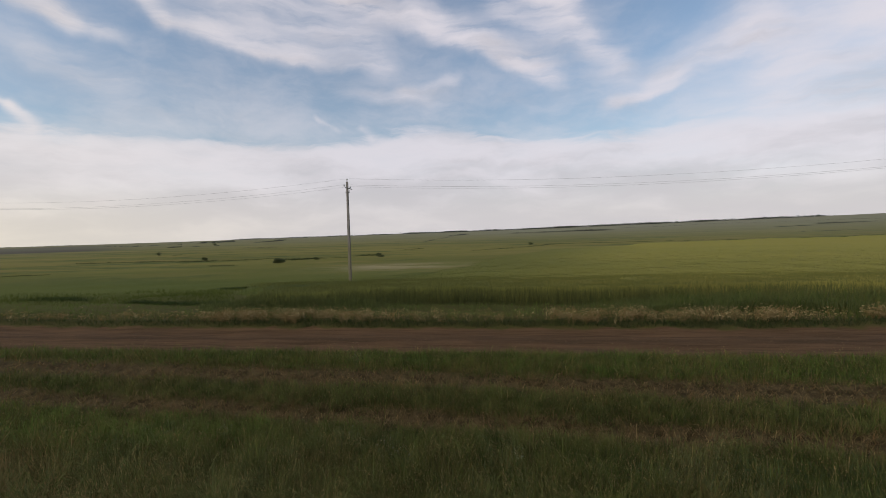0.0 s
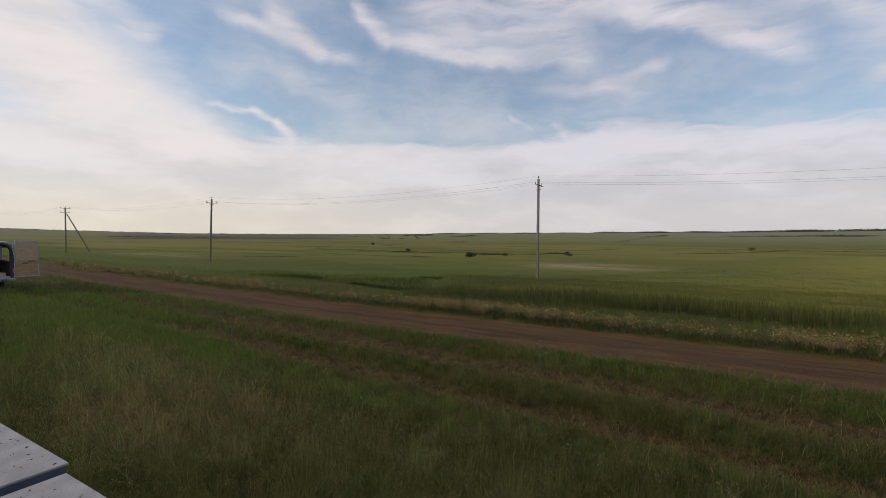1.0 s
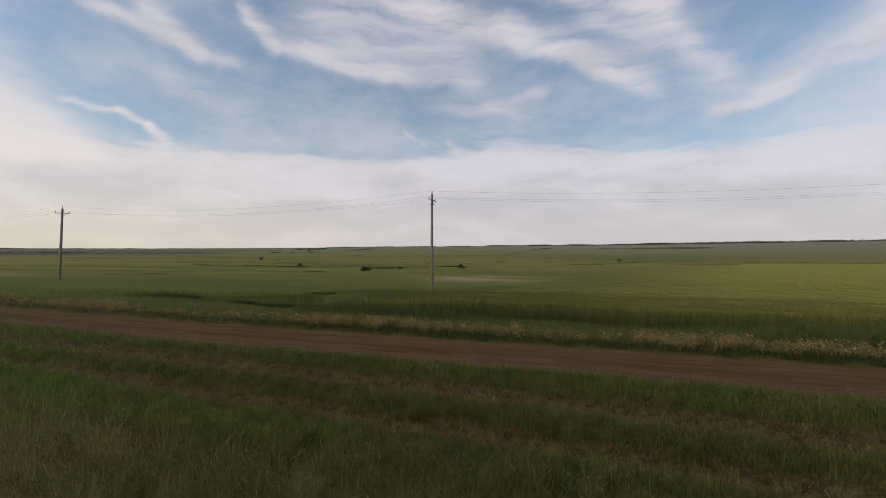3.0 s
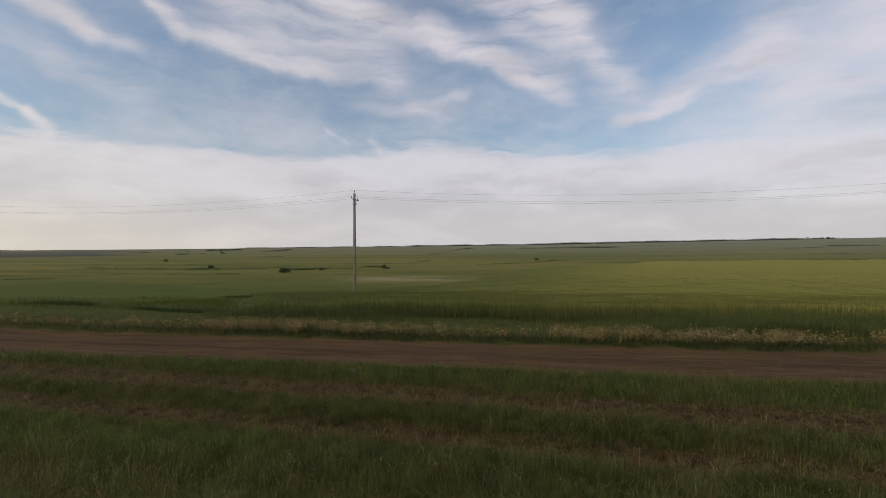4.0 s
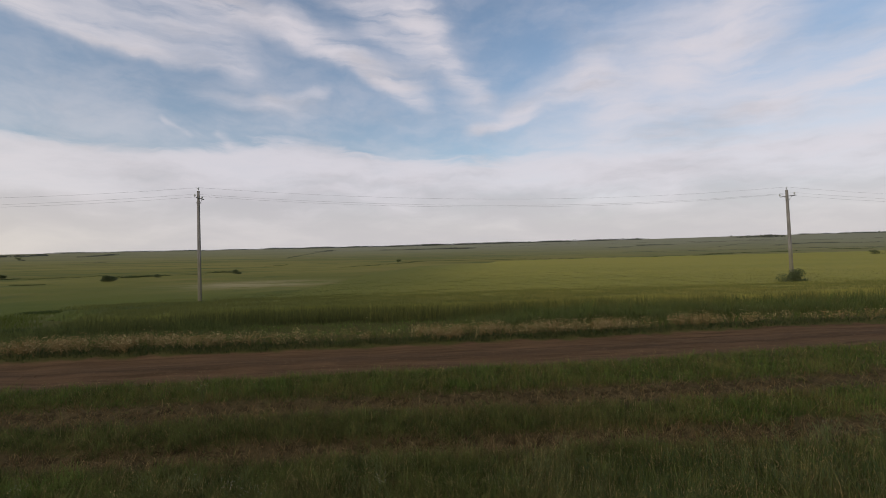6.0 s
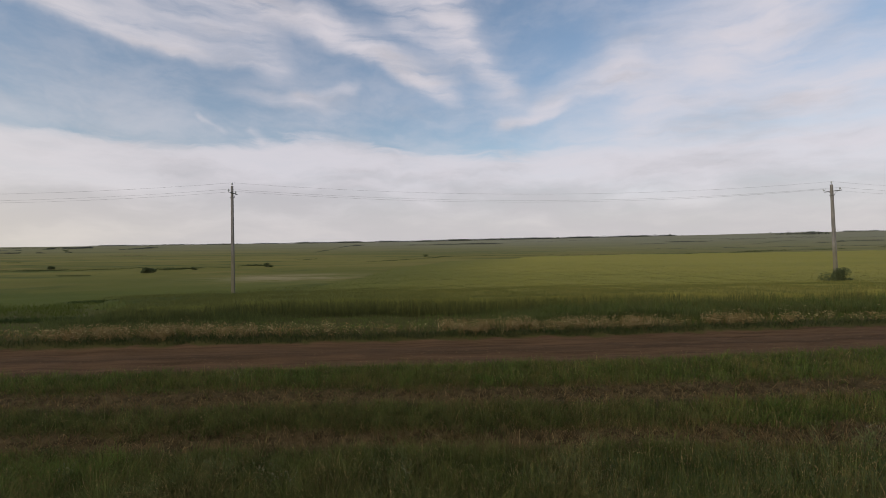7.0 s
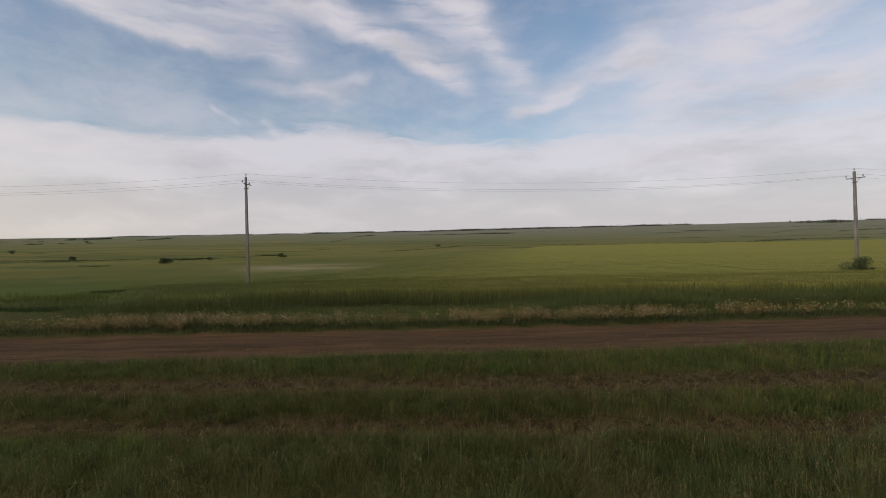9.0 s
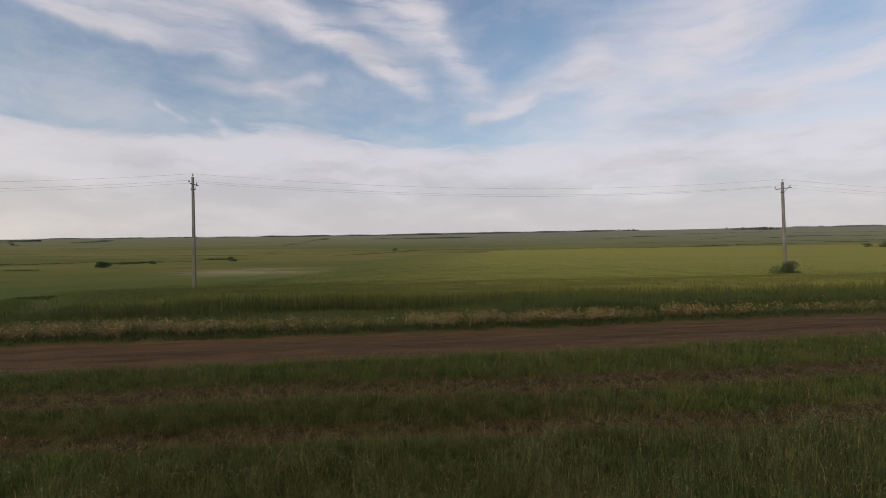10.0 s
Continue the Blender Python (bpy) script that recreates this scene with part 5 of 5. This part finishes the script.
def wildflower(x, y, h, stems, heads, size, mat, label, name="flowering_weed"):
    """A branching weed: stalks, narrow leaves, and heads of small petals."""
    r = random.Random(round(x * 1000 + y * 77))
    top = base(name, x, y, float(land(x, y)) - 0.01, r.uniform(0, 360), label, "weed", "weeds in the grass")
    stalk, leaf, ends = bmesh.new(), bmesh.new(), []
    for k in range(stems):
        a, out = 6.283 * k / stems + r.uniform(-0.5, 0.5), r.uniform(0.10, 0.32) * h
        tip = Vector((out * math.cos(a), out * math.sin(a), h * r.uniform(0.75, 1.0)))
        mid = tip * 0.55 + Vector((0, 0, 0.08 * h))
        rod(stalk, (0, 0, 0), mid, 0.0026, 0.0018, 5)
        rod(stalk, mid, tip, 0.0018, 0.0010, 5)
        ends.append(tip)
        for _ in range(5):
            c = mid * r.uniform(0.25, 1.2)
            b, long = r.uniform(0, 6.283), r.uniform(0.03, 0.06)
            d, w = Vector((math.cos(b), math.sin(b), 0.5)) * long, Vector((-math.sin(b), math.cos(b), 0)) * 0.006
            v = [leaf.verts.new(q) for q in (c, c + d * 0.5 + w, c + d, c + d * 0.5 - w)]
            leaf.faces.new(v)
    part("stalks", stalk, STALK, top)
    part("leaves", leaf, STALK, top)
    for tip in ends:
        bm = bmesh.new()
        for _ in range(heads):
            c = tip + Vector([r.gauss(0, size * 0.9) for _ in range(2)] + [r.gauss(0, size * 1.3)])
            for k in range(5):
                b = 6.283 * k / 5 + r.uniform(-0.3, 0.3)
                d, w = Vector((math.cos(b), math.sin(b), 0.35)) * size * 0.55, Vector((-math.sin(b), math.cos(b), 0)) * size * 0.22
                v = [bm.verts.new(q) for q in (c, c + d * 0.6 + w, c + d, c + d * 0.6 - w)]
                bm.faces.new(v)
        tagged(part("flower_head", bm, mat, top), kind="stuff")


for x, y, h in ((-1.41, 4.80, 0.30), (-1.22, 4.66, 0.26), (-1.84, 5.08, 0.28), (-1.06, 4.57, 0.32), (-1.36, 4.86, 0.24), (-3.44, 5.10, 0.26)):
    wildflower(x, y, h, 5, 4, 0.0075, PETAL, "slender weed with small white flowers in the grass")
for x, y, h in ((6.16, 4.80, 0.34), (5.78, 5.17, 0.28), (0.06, 4.70, 0.28)):
    wildflower(x, y, h, 7, 5, 0.008, PETAL, "wispy weed with pale seed tufts beside a wheel rut")
for x, y, h in ((-10.67, 5.70, 0.46), (-10.1, 5.25, 0.38), (-12.4, 4.4, 0.42)):
    wildflower(x, y, h, 9, 6, 0.022, SPURGE, "bushy yellow-green weed standing above the grass")
for x, y, h in ((-15.35, 6.20, 0.50), (-14.9, 5.9, 0.44), (-2.85, 8.24, 0.34)):
    wildflower(x, y, h, 5, 5, 0.013, PETAL, "tall weed with loose whitish heads in green grass")


# ---- van ----
VAN_WHITE = make_plain("van_paint", (0.26, 0.27, 0.30), (0.36, 0.37, 0.40), 2.0, 0.35, depth=0.0005)
VAN_DARK = make_plain("van_interior", (0.022, 0.022, 0.026), (0.050, 0.050, 0.056), 5.0, 0.8)
VAN_LINING = make_plain("van_headlining", (0.16, 0.16, 0.17), (0.24, 0.24, 0.25), 4.0, 0.9)
PLY = make_plain("plywood", (0.34, 0.24, 0.15), (0.46, 0.34, 0.22), 3.0, 0.75, stretch=(1, 1, 5))
PLY_DARK = make_plain("worn_plywood", (0.27, 0.18, 0.10), (0.38, 0.26, 0.15), 3.0, 0.75, stretch=(1, 1, 5))
RUBBER = make_plain("black_rubber", (0.015, 0.015, 0.015), (0.035, 0.033, 0.03), 8.0, 0.85)
BUMPER = make_plain("grey_bumper", (0.18, 0.18, 0.19), (0.28, 0.28, 0.29), 6.0, 0.6)
LAMP_RED = make_plain("red_lens", (0.25, 0.02, 0.02), (0.35, 0.04, 0.03), 10.0, 0.2)
CRATE = make_plain("pale_board", (0.36, 0.30, 0.22), (0.48, 0.41, 0.31), 6.0, 0.8)
RED = make_plain("red_cloth", (0.30, 0.05, 0.03), (0.42, 0.10, 0.05), 7.0, 0.9)
PURPLE = make_plain("purple_cloth", (0.10, 0.06, 0.16), (0.18, 0.12, 0.26), 7.0, 0.9)
GLASS, G = material("window_glass")
G.surface((0.02, 0.025, 0.03), 0.05, spec=0.6)


def van():
    """Rear at local x = 0, front towards -x, right side at y = 0, left side at y = -1.8."""
    x0, y0 = -26.35, 7.57
    z = float(land(x0 - 2, y0 - 0.9))
    top = base("van", x0, y0, z, 0, "light grey cargo van with its rear door swung open", "van")
    top.scale = (1, 1, 1.07)
    H0 = 0.42
    # outer shell panels
    def panel(name, *b, mat=VAN_WHITE, bevel=0.03, parent=top, label=""):
        bm = bmesh.new()
        box(bm, *b, bevel)
        return part(name, bm, mat, parent, label)
    bm = bmesh.new()
    sect = [(0.02, 1.80), (-0.02, 1.90), (-0.10, 1.97), (-0.28, 2.01), (-0.9, 2.03), (-1.52, 2.01), (-1.70, 1.97), (-1.78, 1.90), (-1.82, 1.80)]
    rings = []
    for xx, dz in ((0.0, -0.02), (-0.12, 0.0), (-3.2, 0.0), (-3.9, -0.12)):
        rings.append([bm.verts.new((xx, yy, zz + dz)) for yy, zz in sect] + [bm.verts.new((xx, yy * 0.96 - 0.036, zz + dz - 0.05)) for yy, zz in sect[::-1]])
    n = len(rings[0])
    for a, b in zip(rings, rings[1:]):
        for k in range(n):
            bm.faces.new((a[k], a[(k + 1) % n], b[(k + 1) % n], b[k]))
    bm.faces.new(rings[0])
    bm.faces.new(rings[-1][::-1])
    part("roof", bm, VAN_WHITE, top)
    panel("side_left", -4.4, -0.02, -1.82, -1.76, H0, 1.84)
    panel("side_right", -4.4, -0.02, -0.04, 0.02, H0, 1.22)
    panel("side_right_upper", -4.4, -1.30, -0.04, 0.02, 1.215, 1.84)
    panel("window_post", -0.16, -0.02, -0.04, 0.02, 1.215, 1.84, mat=VAN_DARK)
    panel("window_rail", -1.32, -0.14, -0.04, 0.02, 1.72, 1.84)
    w = panel("window_frame", -1.34, -1.29, -0.075, -0.038, 1.20, 1.76, bevel=0.008, label="pale rim of the rear side window")
    panel("window_sill", -1.30, -0.15, -0.075, -0.038, 1.19, 1.225, bevel=0.008, parent=w)
    panel("floor_pan", -4.4, 0.0, -1.77, -0.03, 0.50, 0.58, mat=VAN_DARK, bevel=0.01)
    panel("rear_header", -0.09, -0.01, -1.74, -0.06, 1.86, 1.95, mat=VAN_DARK)
    def sweep(name, line, x1, x2, thick, mat, parent=top, label=""):
        """A bar of even thickness along a line in the y-z plane."""
        bm, rings = bmesh.new(), []
        for k, (yy, zz) in enumerate(line):
            ya, za = line[max(0, k - 1)]
            yb, zb = line[min(len(line) - 1, k + 1)]
            n = math.hypot(yb - ya, zb - za)
            ny, nz = (zb - za) / n * thick / 2, -(yb - ya) / n * thick / 2
            rings.append([bm.verts.new(q) for q in ((x1, yy + ny, zz + nz), (x2, yy + ny, zz + nz), (x2, yy - ny, zz - nz), (x1, yy - ny, zz - nz))])
        for a, b in zip(rings, rings[1:]):
            for k in range(4):
                bm.faces.new((a[k], a[(k + 1) % 4], b[(k + 1) % 4], b[k]))
        bm.faces.new(rings[0][::-1])
        bm.faces.new(rings[-1])
        bmesh.ops.recalc_face_normals(bm, faces=bm.faces)
        return part(name, bm, mat, parent, label)
    bow = [(-0.02, 0.44), (-0.015, 0.80), (-0.015, 1.20), (-0.035, 1.45), (-0.075, 1.65), (-0.13, 1.80), (-0.22, 1.89), (-0.36, 1.925)]
    p = sweep("rear_pillar", bow, -0.10, 0.012, 0.085, VAN_DARK, label="dark curved rear door pillar")
    # the pillar's highlight line, built as a pale strip
    sweep("pillar_highlight", [(yy + 0.047, zz + 0.012) for yy, zz in bow], -0.05, 0.018, 0.016, VAN_WHITE, p, "pale strip drawing the highlight on the pillar's outer edge")
    sweep("inner_pillar", [(-0.13, 0.60), (-0.115, 1.00), (-0.125, 1.35), (-0.17, 1.60), (-0.26, 1.78)], -1.36, -1.30, 0.06, VAN_WHITE, label="pale curved inner pillar")
    panel("door_seal", -0.08, 0.016, -0.11, -0.04, 0.58, 1.86, mat=VAN_DARK, bevel=0.012, parent=p, label="black door seal")
    panel("tail_light", 0.008, 0.028, -0.055, -0.005, 0.70, 0.92, mat=LAMP_RED, bevel=0.012, parent=p, label="red tail light")
    p = panel("rear_pillar", -0.10, 0.012, -1.81, -1.65, H0, 1.90)
    panel("tail_light", 0.008, 0.03, -1.78, -1.69, 0.95, 1.35, mat=LAMP_RED, bevel=0.012, parent=p, label="red tail light")
    panel("rear_sill", -0.10, 0.01, -1.70, -0.10, 0.42, 0.60)
    b = panel("rear_bumper", -0.06, 0.13, -1.84, 0.04, 0.40, 0.53, mat=BUMPER, bevel=0.05, label="scuffed grey rear bumper")
    for yy in (-0.35, -0.75, -1.15, -1.5):
        panel("bumper_slot", 0.126, 0.136, yy - 0.09, yy + 0.09, 0.445, 0.485, mat=RUBBER, bevel=0.004, parent=b)
    panel("bonnet", -5.1, -4.35, -1.76, -0.04, 0.5, 1.15, bevel=0.12)
    bm = bmesh.new()
    for k, (a, c) in enumerate((((-4.45, 1.1), (-3.9, 1.86)),)):
        v = [bm.verts.new((a[0], -1.7, a[1])), bm.verts.new((a[0], -0.1, a[1])), bm.verts.new((c[0], -0.16, c[1])), bm.verts.new((c[0], -1.64, c[1]))]
        f = bm.faces.new(v)
        bmesh.ops.solidify(bm, geom=[f], thickness=0.01)
    part("windscreen", bm, GLASS, top)
    # inside
    panel("headlining", -4.0, -0.10, -1.72, -0.08, 1.80, 1.82, mat=VAN_LINING, bevel=0.004)
    bm = bmesh.new()
    box(bm, -1.72, -1.67, -1.73, -0.10, 0.58, 1.78, 0.02)
    part("partition", bm, VAN_LINING, top, "grey bulkhead behind the cab")
    panel("partition_lining", -1.67, -1.65, -1.71, -0.12, 0.60, 1.22, mat=PLY_DARK, bevel=0.004, label="brown board on the bulkhead")
    panel("inner_lining", -1.64, -1.36, -0.085, -0.045, 0.60, 1.30, mat=PLY_DARK, bevel=0.006, label="brown board lining")
    panel("inner_lining", -1.64, -1.36, -0.075, -0.045, 1.31, 1.79, mat=VAN_LINING, bevel=0.02, label="grey cloth lining")
    panel("inner_lining", -1.34, -0.12, -0.10, -0.045, 0.60, 1.18, mat=VAN_DARK, bevel=0.02, label="dark plastic lining")
    panel("grab_handle", -1.52, -1.40, -0.13, -0.08, 1.28, 1.34, mat=RUBBER, bevel=0.015, label="black handle")
    panel("inner_lining", -4.3, -0.14, -1.755, -1.735, 0.60, 1.75, mat=PLY_DARK, bevel=0.006)
    # wheels
    for xx in (-1.25, -3.95):
        for yy in (-0.16, -1.64):
            bm = bmesh.new()
            rod(bm, (xx, yy - 0.1, 0.32), (xx, yy + 0.1, 0.32), 0.32, sides=24)
            wh = part("wheel", bm, RUBBER, top)
            bm = bmesh.new()
            rod(bm, (xx, yy - 0.105, 0.32), (xx, yy + 0.105, 0.32), 0.19, sides=20)
            part("rim", bm, BUMPER, wh)
    # the open rear door, lined with plywood
    door = new("rear_door")
    door.parent = top
    door.matrix_local = pose(0.03, 0.05, 0, 0, 0, 4)
    tagged(door, "open rear door lined with plywood")

    def slab(name, y1, y2, z1, z2, x1, x2, mat, label="", cut=0.06, parent=door):
        """A door board in the y-z plane with its outer edge drawn in towards the top."""
        bm = bmesh.new()
        v = box(bm, x1, x2, y1, y2, z1, z2, 0.012)
        for q in v:
            f = (q.co.z - 0.5) / 1.55
            if q.co.y > 0.4:
                q.co.y -= cut * 1.6 * f * f
            else:
                q.co.y += cut * 0.9 * max(0.0, f) ** 3
        return part(name, bm, mat, parent, label)
    slab("door_frame", -0.05, 0.86, 0.54, 2.04, -0.05, 0.0, VAN_WHITE)
    slab("upper_lining", 0.0, 0.80, 1.20, 1.98, 0.003, 0.014, PLY, "pale plywood lining")
    slab("lower_lining", 0.0, 0.81, 0.60, 1.18, 0.003, 0.014, PLY_DARK, "darker plywood lining")
    slab("door_slot", 0.26, 0.42, 1.085, 1.12, 0.015, 0.02, RUBBER, cut=0.0)
    slab("door_slot", 0.44, 0.68, 1.165, 1.20, 0.016, 0.022, RUBBER, cut=0.0)
    for zz in (0.8, 1.7):
        panel("hinge", -0.02, 0.05, -0.02, 0.06, zz - 0.05, zz + 0.05, mat=BUMPER, bevel=0.01)

    # loads on the floor
    def load(name, x, y, w, d, h, mat, label, category, lift=0.0):
        bm = bmesh.new()
        t = 0.018
        if category == "crate":
            box(bm, -d / 2, d / 2, -w / 2, w / 2, 0, t, 0.003)
            for sx in (-1, 1):
                box(bm, sx * d / 2 - t / 2, sx * d / 2 + t / 2, -w / 2, w / 2, t, h, 0.004)
            for sy in (-1, 1):
                box(bm, -d / 2 + t, d / 2 - t, sy * (w / 2 - t / 2) - t / 2, sy * (w / 2 - t / 2) + t / 2, t, h, 0.004)
        else:
            bmesh.ops.create_icosphere(bm, subdivisions=3, radius=1)
            for q in bm.verts:
                nn = noise.noise(q.co * 1.7)
                q.co = Vector((q.co.x * d / 2, q.co.y * w / 2, max(0.0, q.co.z * 0.7 + 0.45) * h)) * (1 + 0.25 * nn)
        ob = part(name, bm, mat)
        ob.matrix_world = pose(x0 + x, y0 + y, z + 0.582 * 1.07 + lift, 0, 0, rng.uniform(-4, 4))
        for f in ob.data.polygons:
            f.use_smooth = category != "crate"
        tagged(ob, label, category)
    load("crate", -0.32, -0.40, 0.36, 0.4, 0.16, CRATE, "pale wooden crate on the van floor", "crate")
    load("crate", -0.34, -0.84, 0.38, 0.4, 0.14, CRATE, "pale shallow crate in the back of the van", "crate")
    load("crate", -0.36, -1.30, 0.40, 0.4, 0.15, CRATE, "pale crate at the side of the cargo floor", "crate")
    load("cloth_bundle", -0.86, -0.45, 0.40, 0.34, 0.26, PURPLE, "crumpled purple cloth behind the crates", "cloth")
    load("cloth_bundle", -0.90, -1.10, 0.55, 0.34, 0.24, RED, "crumpled red cloth behind the crates", "cloth")


van()


# ---- beehives by the standpoint ----
LID, N = material("white_lid_paint")
P = N.local()
grain, blot, grit = N.noise(P, 60.0, 5.0, 0.7), N.noise(P, 5.0, 5.0, 0.6), N.noise(P, 220.0, 3.0, 0.6)
paint = N.mix(N.step(blot, 0.3, 0.7), (0.27, 0.262, 0.27), (0.40, 0.385, 0.38))
paint = N.mix(N.step(grain, 0.55, 0.75, 0.0, 0.5), paint, (0.24, 0.205, 0.17))
paint = N.mix(N.step(grit, 0.62, 0.72, 0.0, 0.7), paint, (0.12, 0.10, 0.085))
N.surface(paint, 0.75, bump=N.m("ADD", grain, grit), depth=0.004, strength=0.7)
BLUE_EDGE = make_plain("blue_edge_paint", (0.055, 0.065, 0.10), (0.10, 0.115, 0.16), 6.0, 0.6)
HIVE = make_plain("hive_paint", (0.30, 0.34, 0.42), (0.40, 0.44, 0.50), 4.0, 0.7)
SPECK = make_plain("dark_dirt", (0.05, 0.04, 0.03), (0.10, 0.08, 0.06), 9.0, 0.9)


def beehive(x, y, top_z, w, d):
    """A hive whose lid's far edge lies at y, from x to x + w."""
    z = float(land(x, y))
    top = base("beehive", x, y, z, 0, "tall wooden hive with a flat white lid and blue rim", "beehive", "hives in a row")
    h = top_z - z
    bm = bmesh.new()
    for sx in (0.05, w - 0.11):
        for sy in (-d + 0.05, -0.11):
            box(bm, sx, sx + 0.06, sy, sy + 0.06, 0, 0.30, 0.004)
    box(bm, 0.03, w - 0.03, -d + 0.03, -0.03, 0.30, 0.35, 0.004)
    part("stand", bm, BARK, top)
    step = (h - 0.12 - 0.352) / 3
    for k in range(3):
        bm = bmesh.new()
        box(bm, 0.03, w - 0.03, -d + 0.03, -0.03, 0.352 + k * step, 0.352 + (k + 1) * step - 0.004, 0.004)
        part("hive_box", bm, HIVE, top)
    bm = bmesh.new()
    box(bm, 0.0, w, -d, 0.0, h - 0.118, h - 0.008, 0.006)
    rim = part("lid_rim", bm, BLUE_EDGE, top, "dark blue painted rim")
    bm = bmesh.new()
    box(bm, -0.006, w + 0.006, -d - 0.006, 0.006, h - 0.010, h, 0.003)
    lid = part("lid", bm, LID, top, "white painted lid with dirt specks")
    bm = bmesh.new()
    for _ in range(240):
        sx, sy, s = rng.uniform(0.02, w - 0.02), rng.uniform(-d + 0.02, -0.02), 0.0012 + 0.0040 * rng.random() ** 2.5
        m = pose(sx, sy, h + 0.0006, 0, 0, rng.uniform(0, 180)) @ Matrix.Diagonal((s * rng.uniform(1, 2.4), s, s * 0.35, 1))
        bmesh.ops.create_icosphere(bm, subdivisions=1, radius=1, matrix=m)
    tagged(part("dirt", bm, SPECK, lid, "dark dirt specks"), kind="stuff")


beehive(-2.186, 0.712, 1.574, 0.62, 0.5)
beehive(-3.128, 0.752, 1.573, 0.842, 0.5)
beehive(-4.10, 0.742, 1.573, 0.888, 0.5)
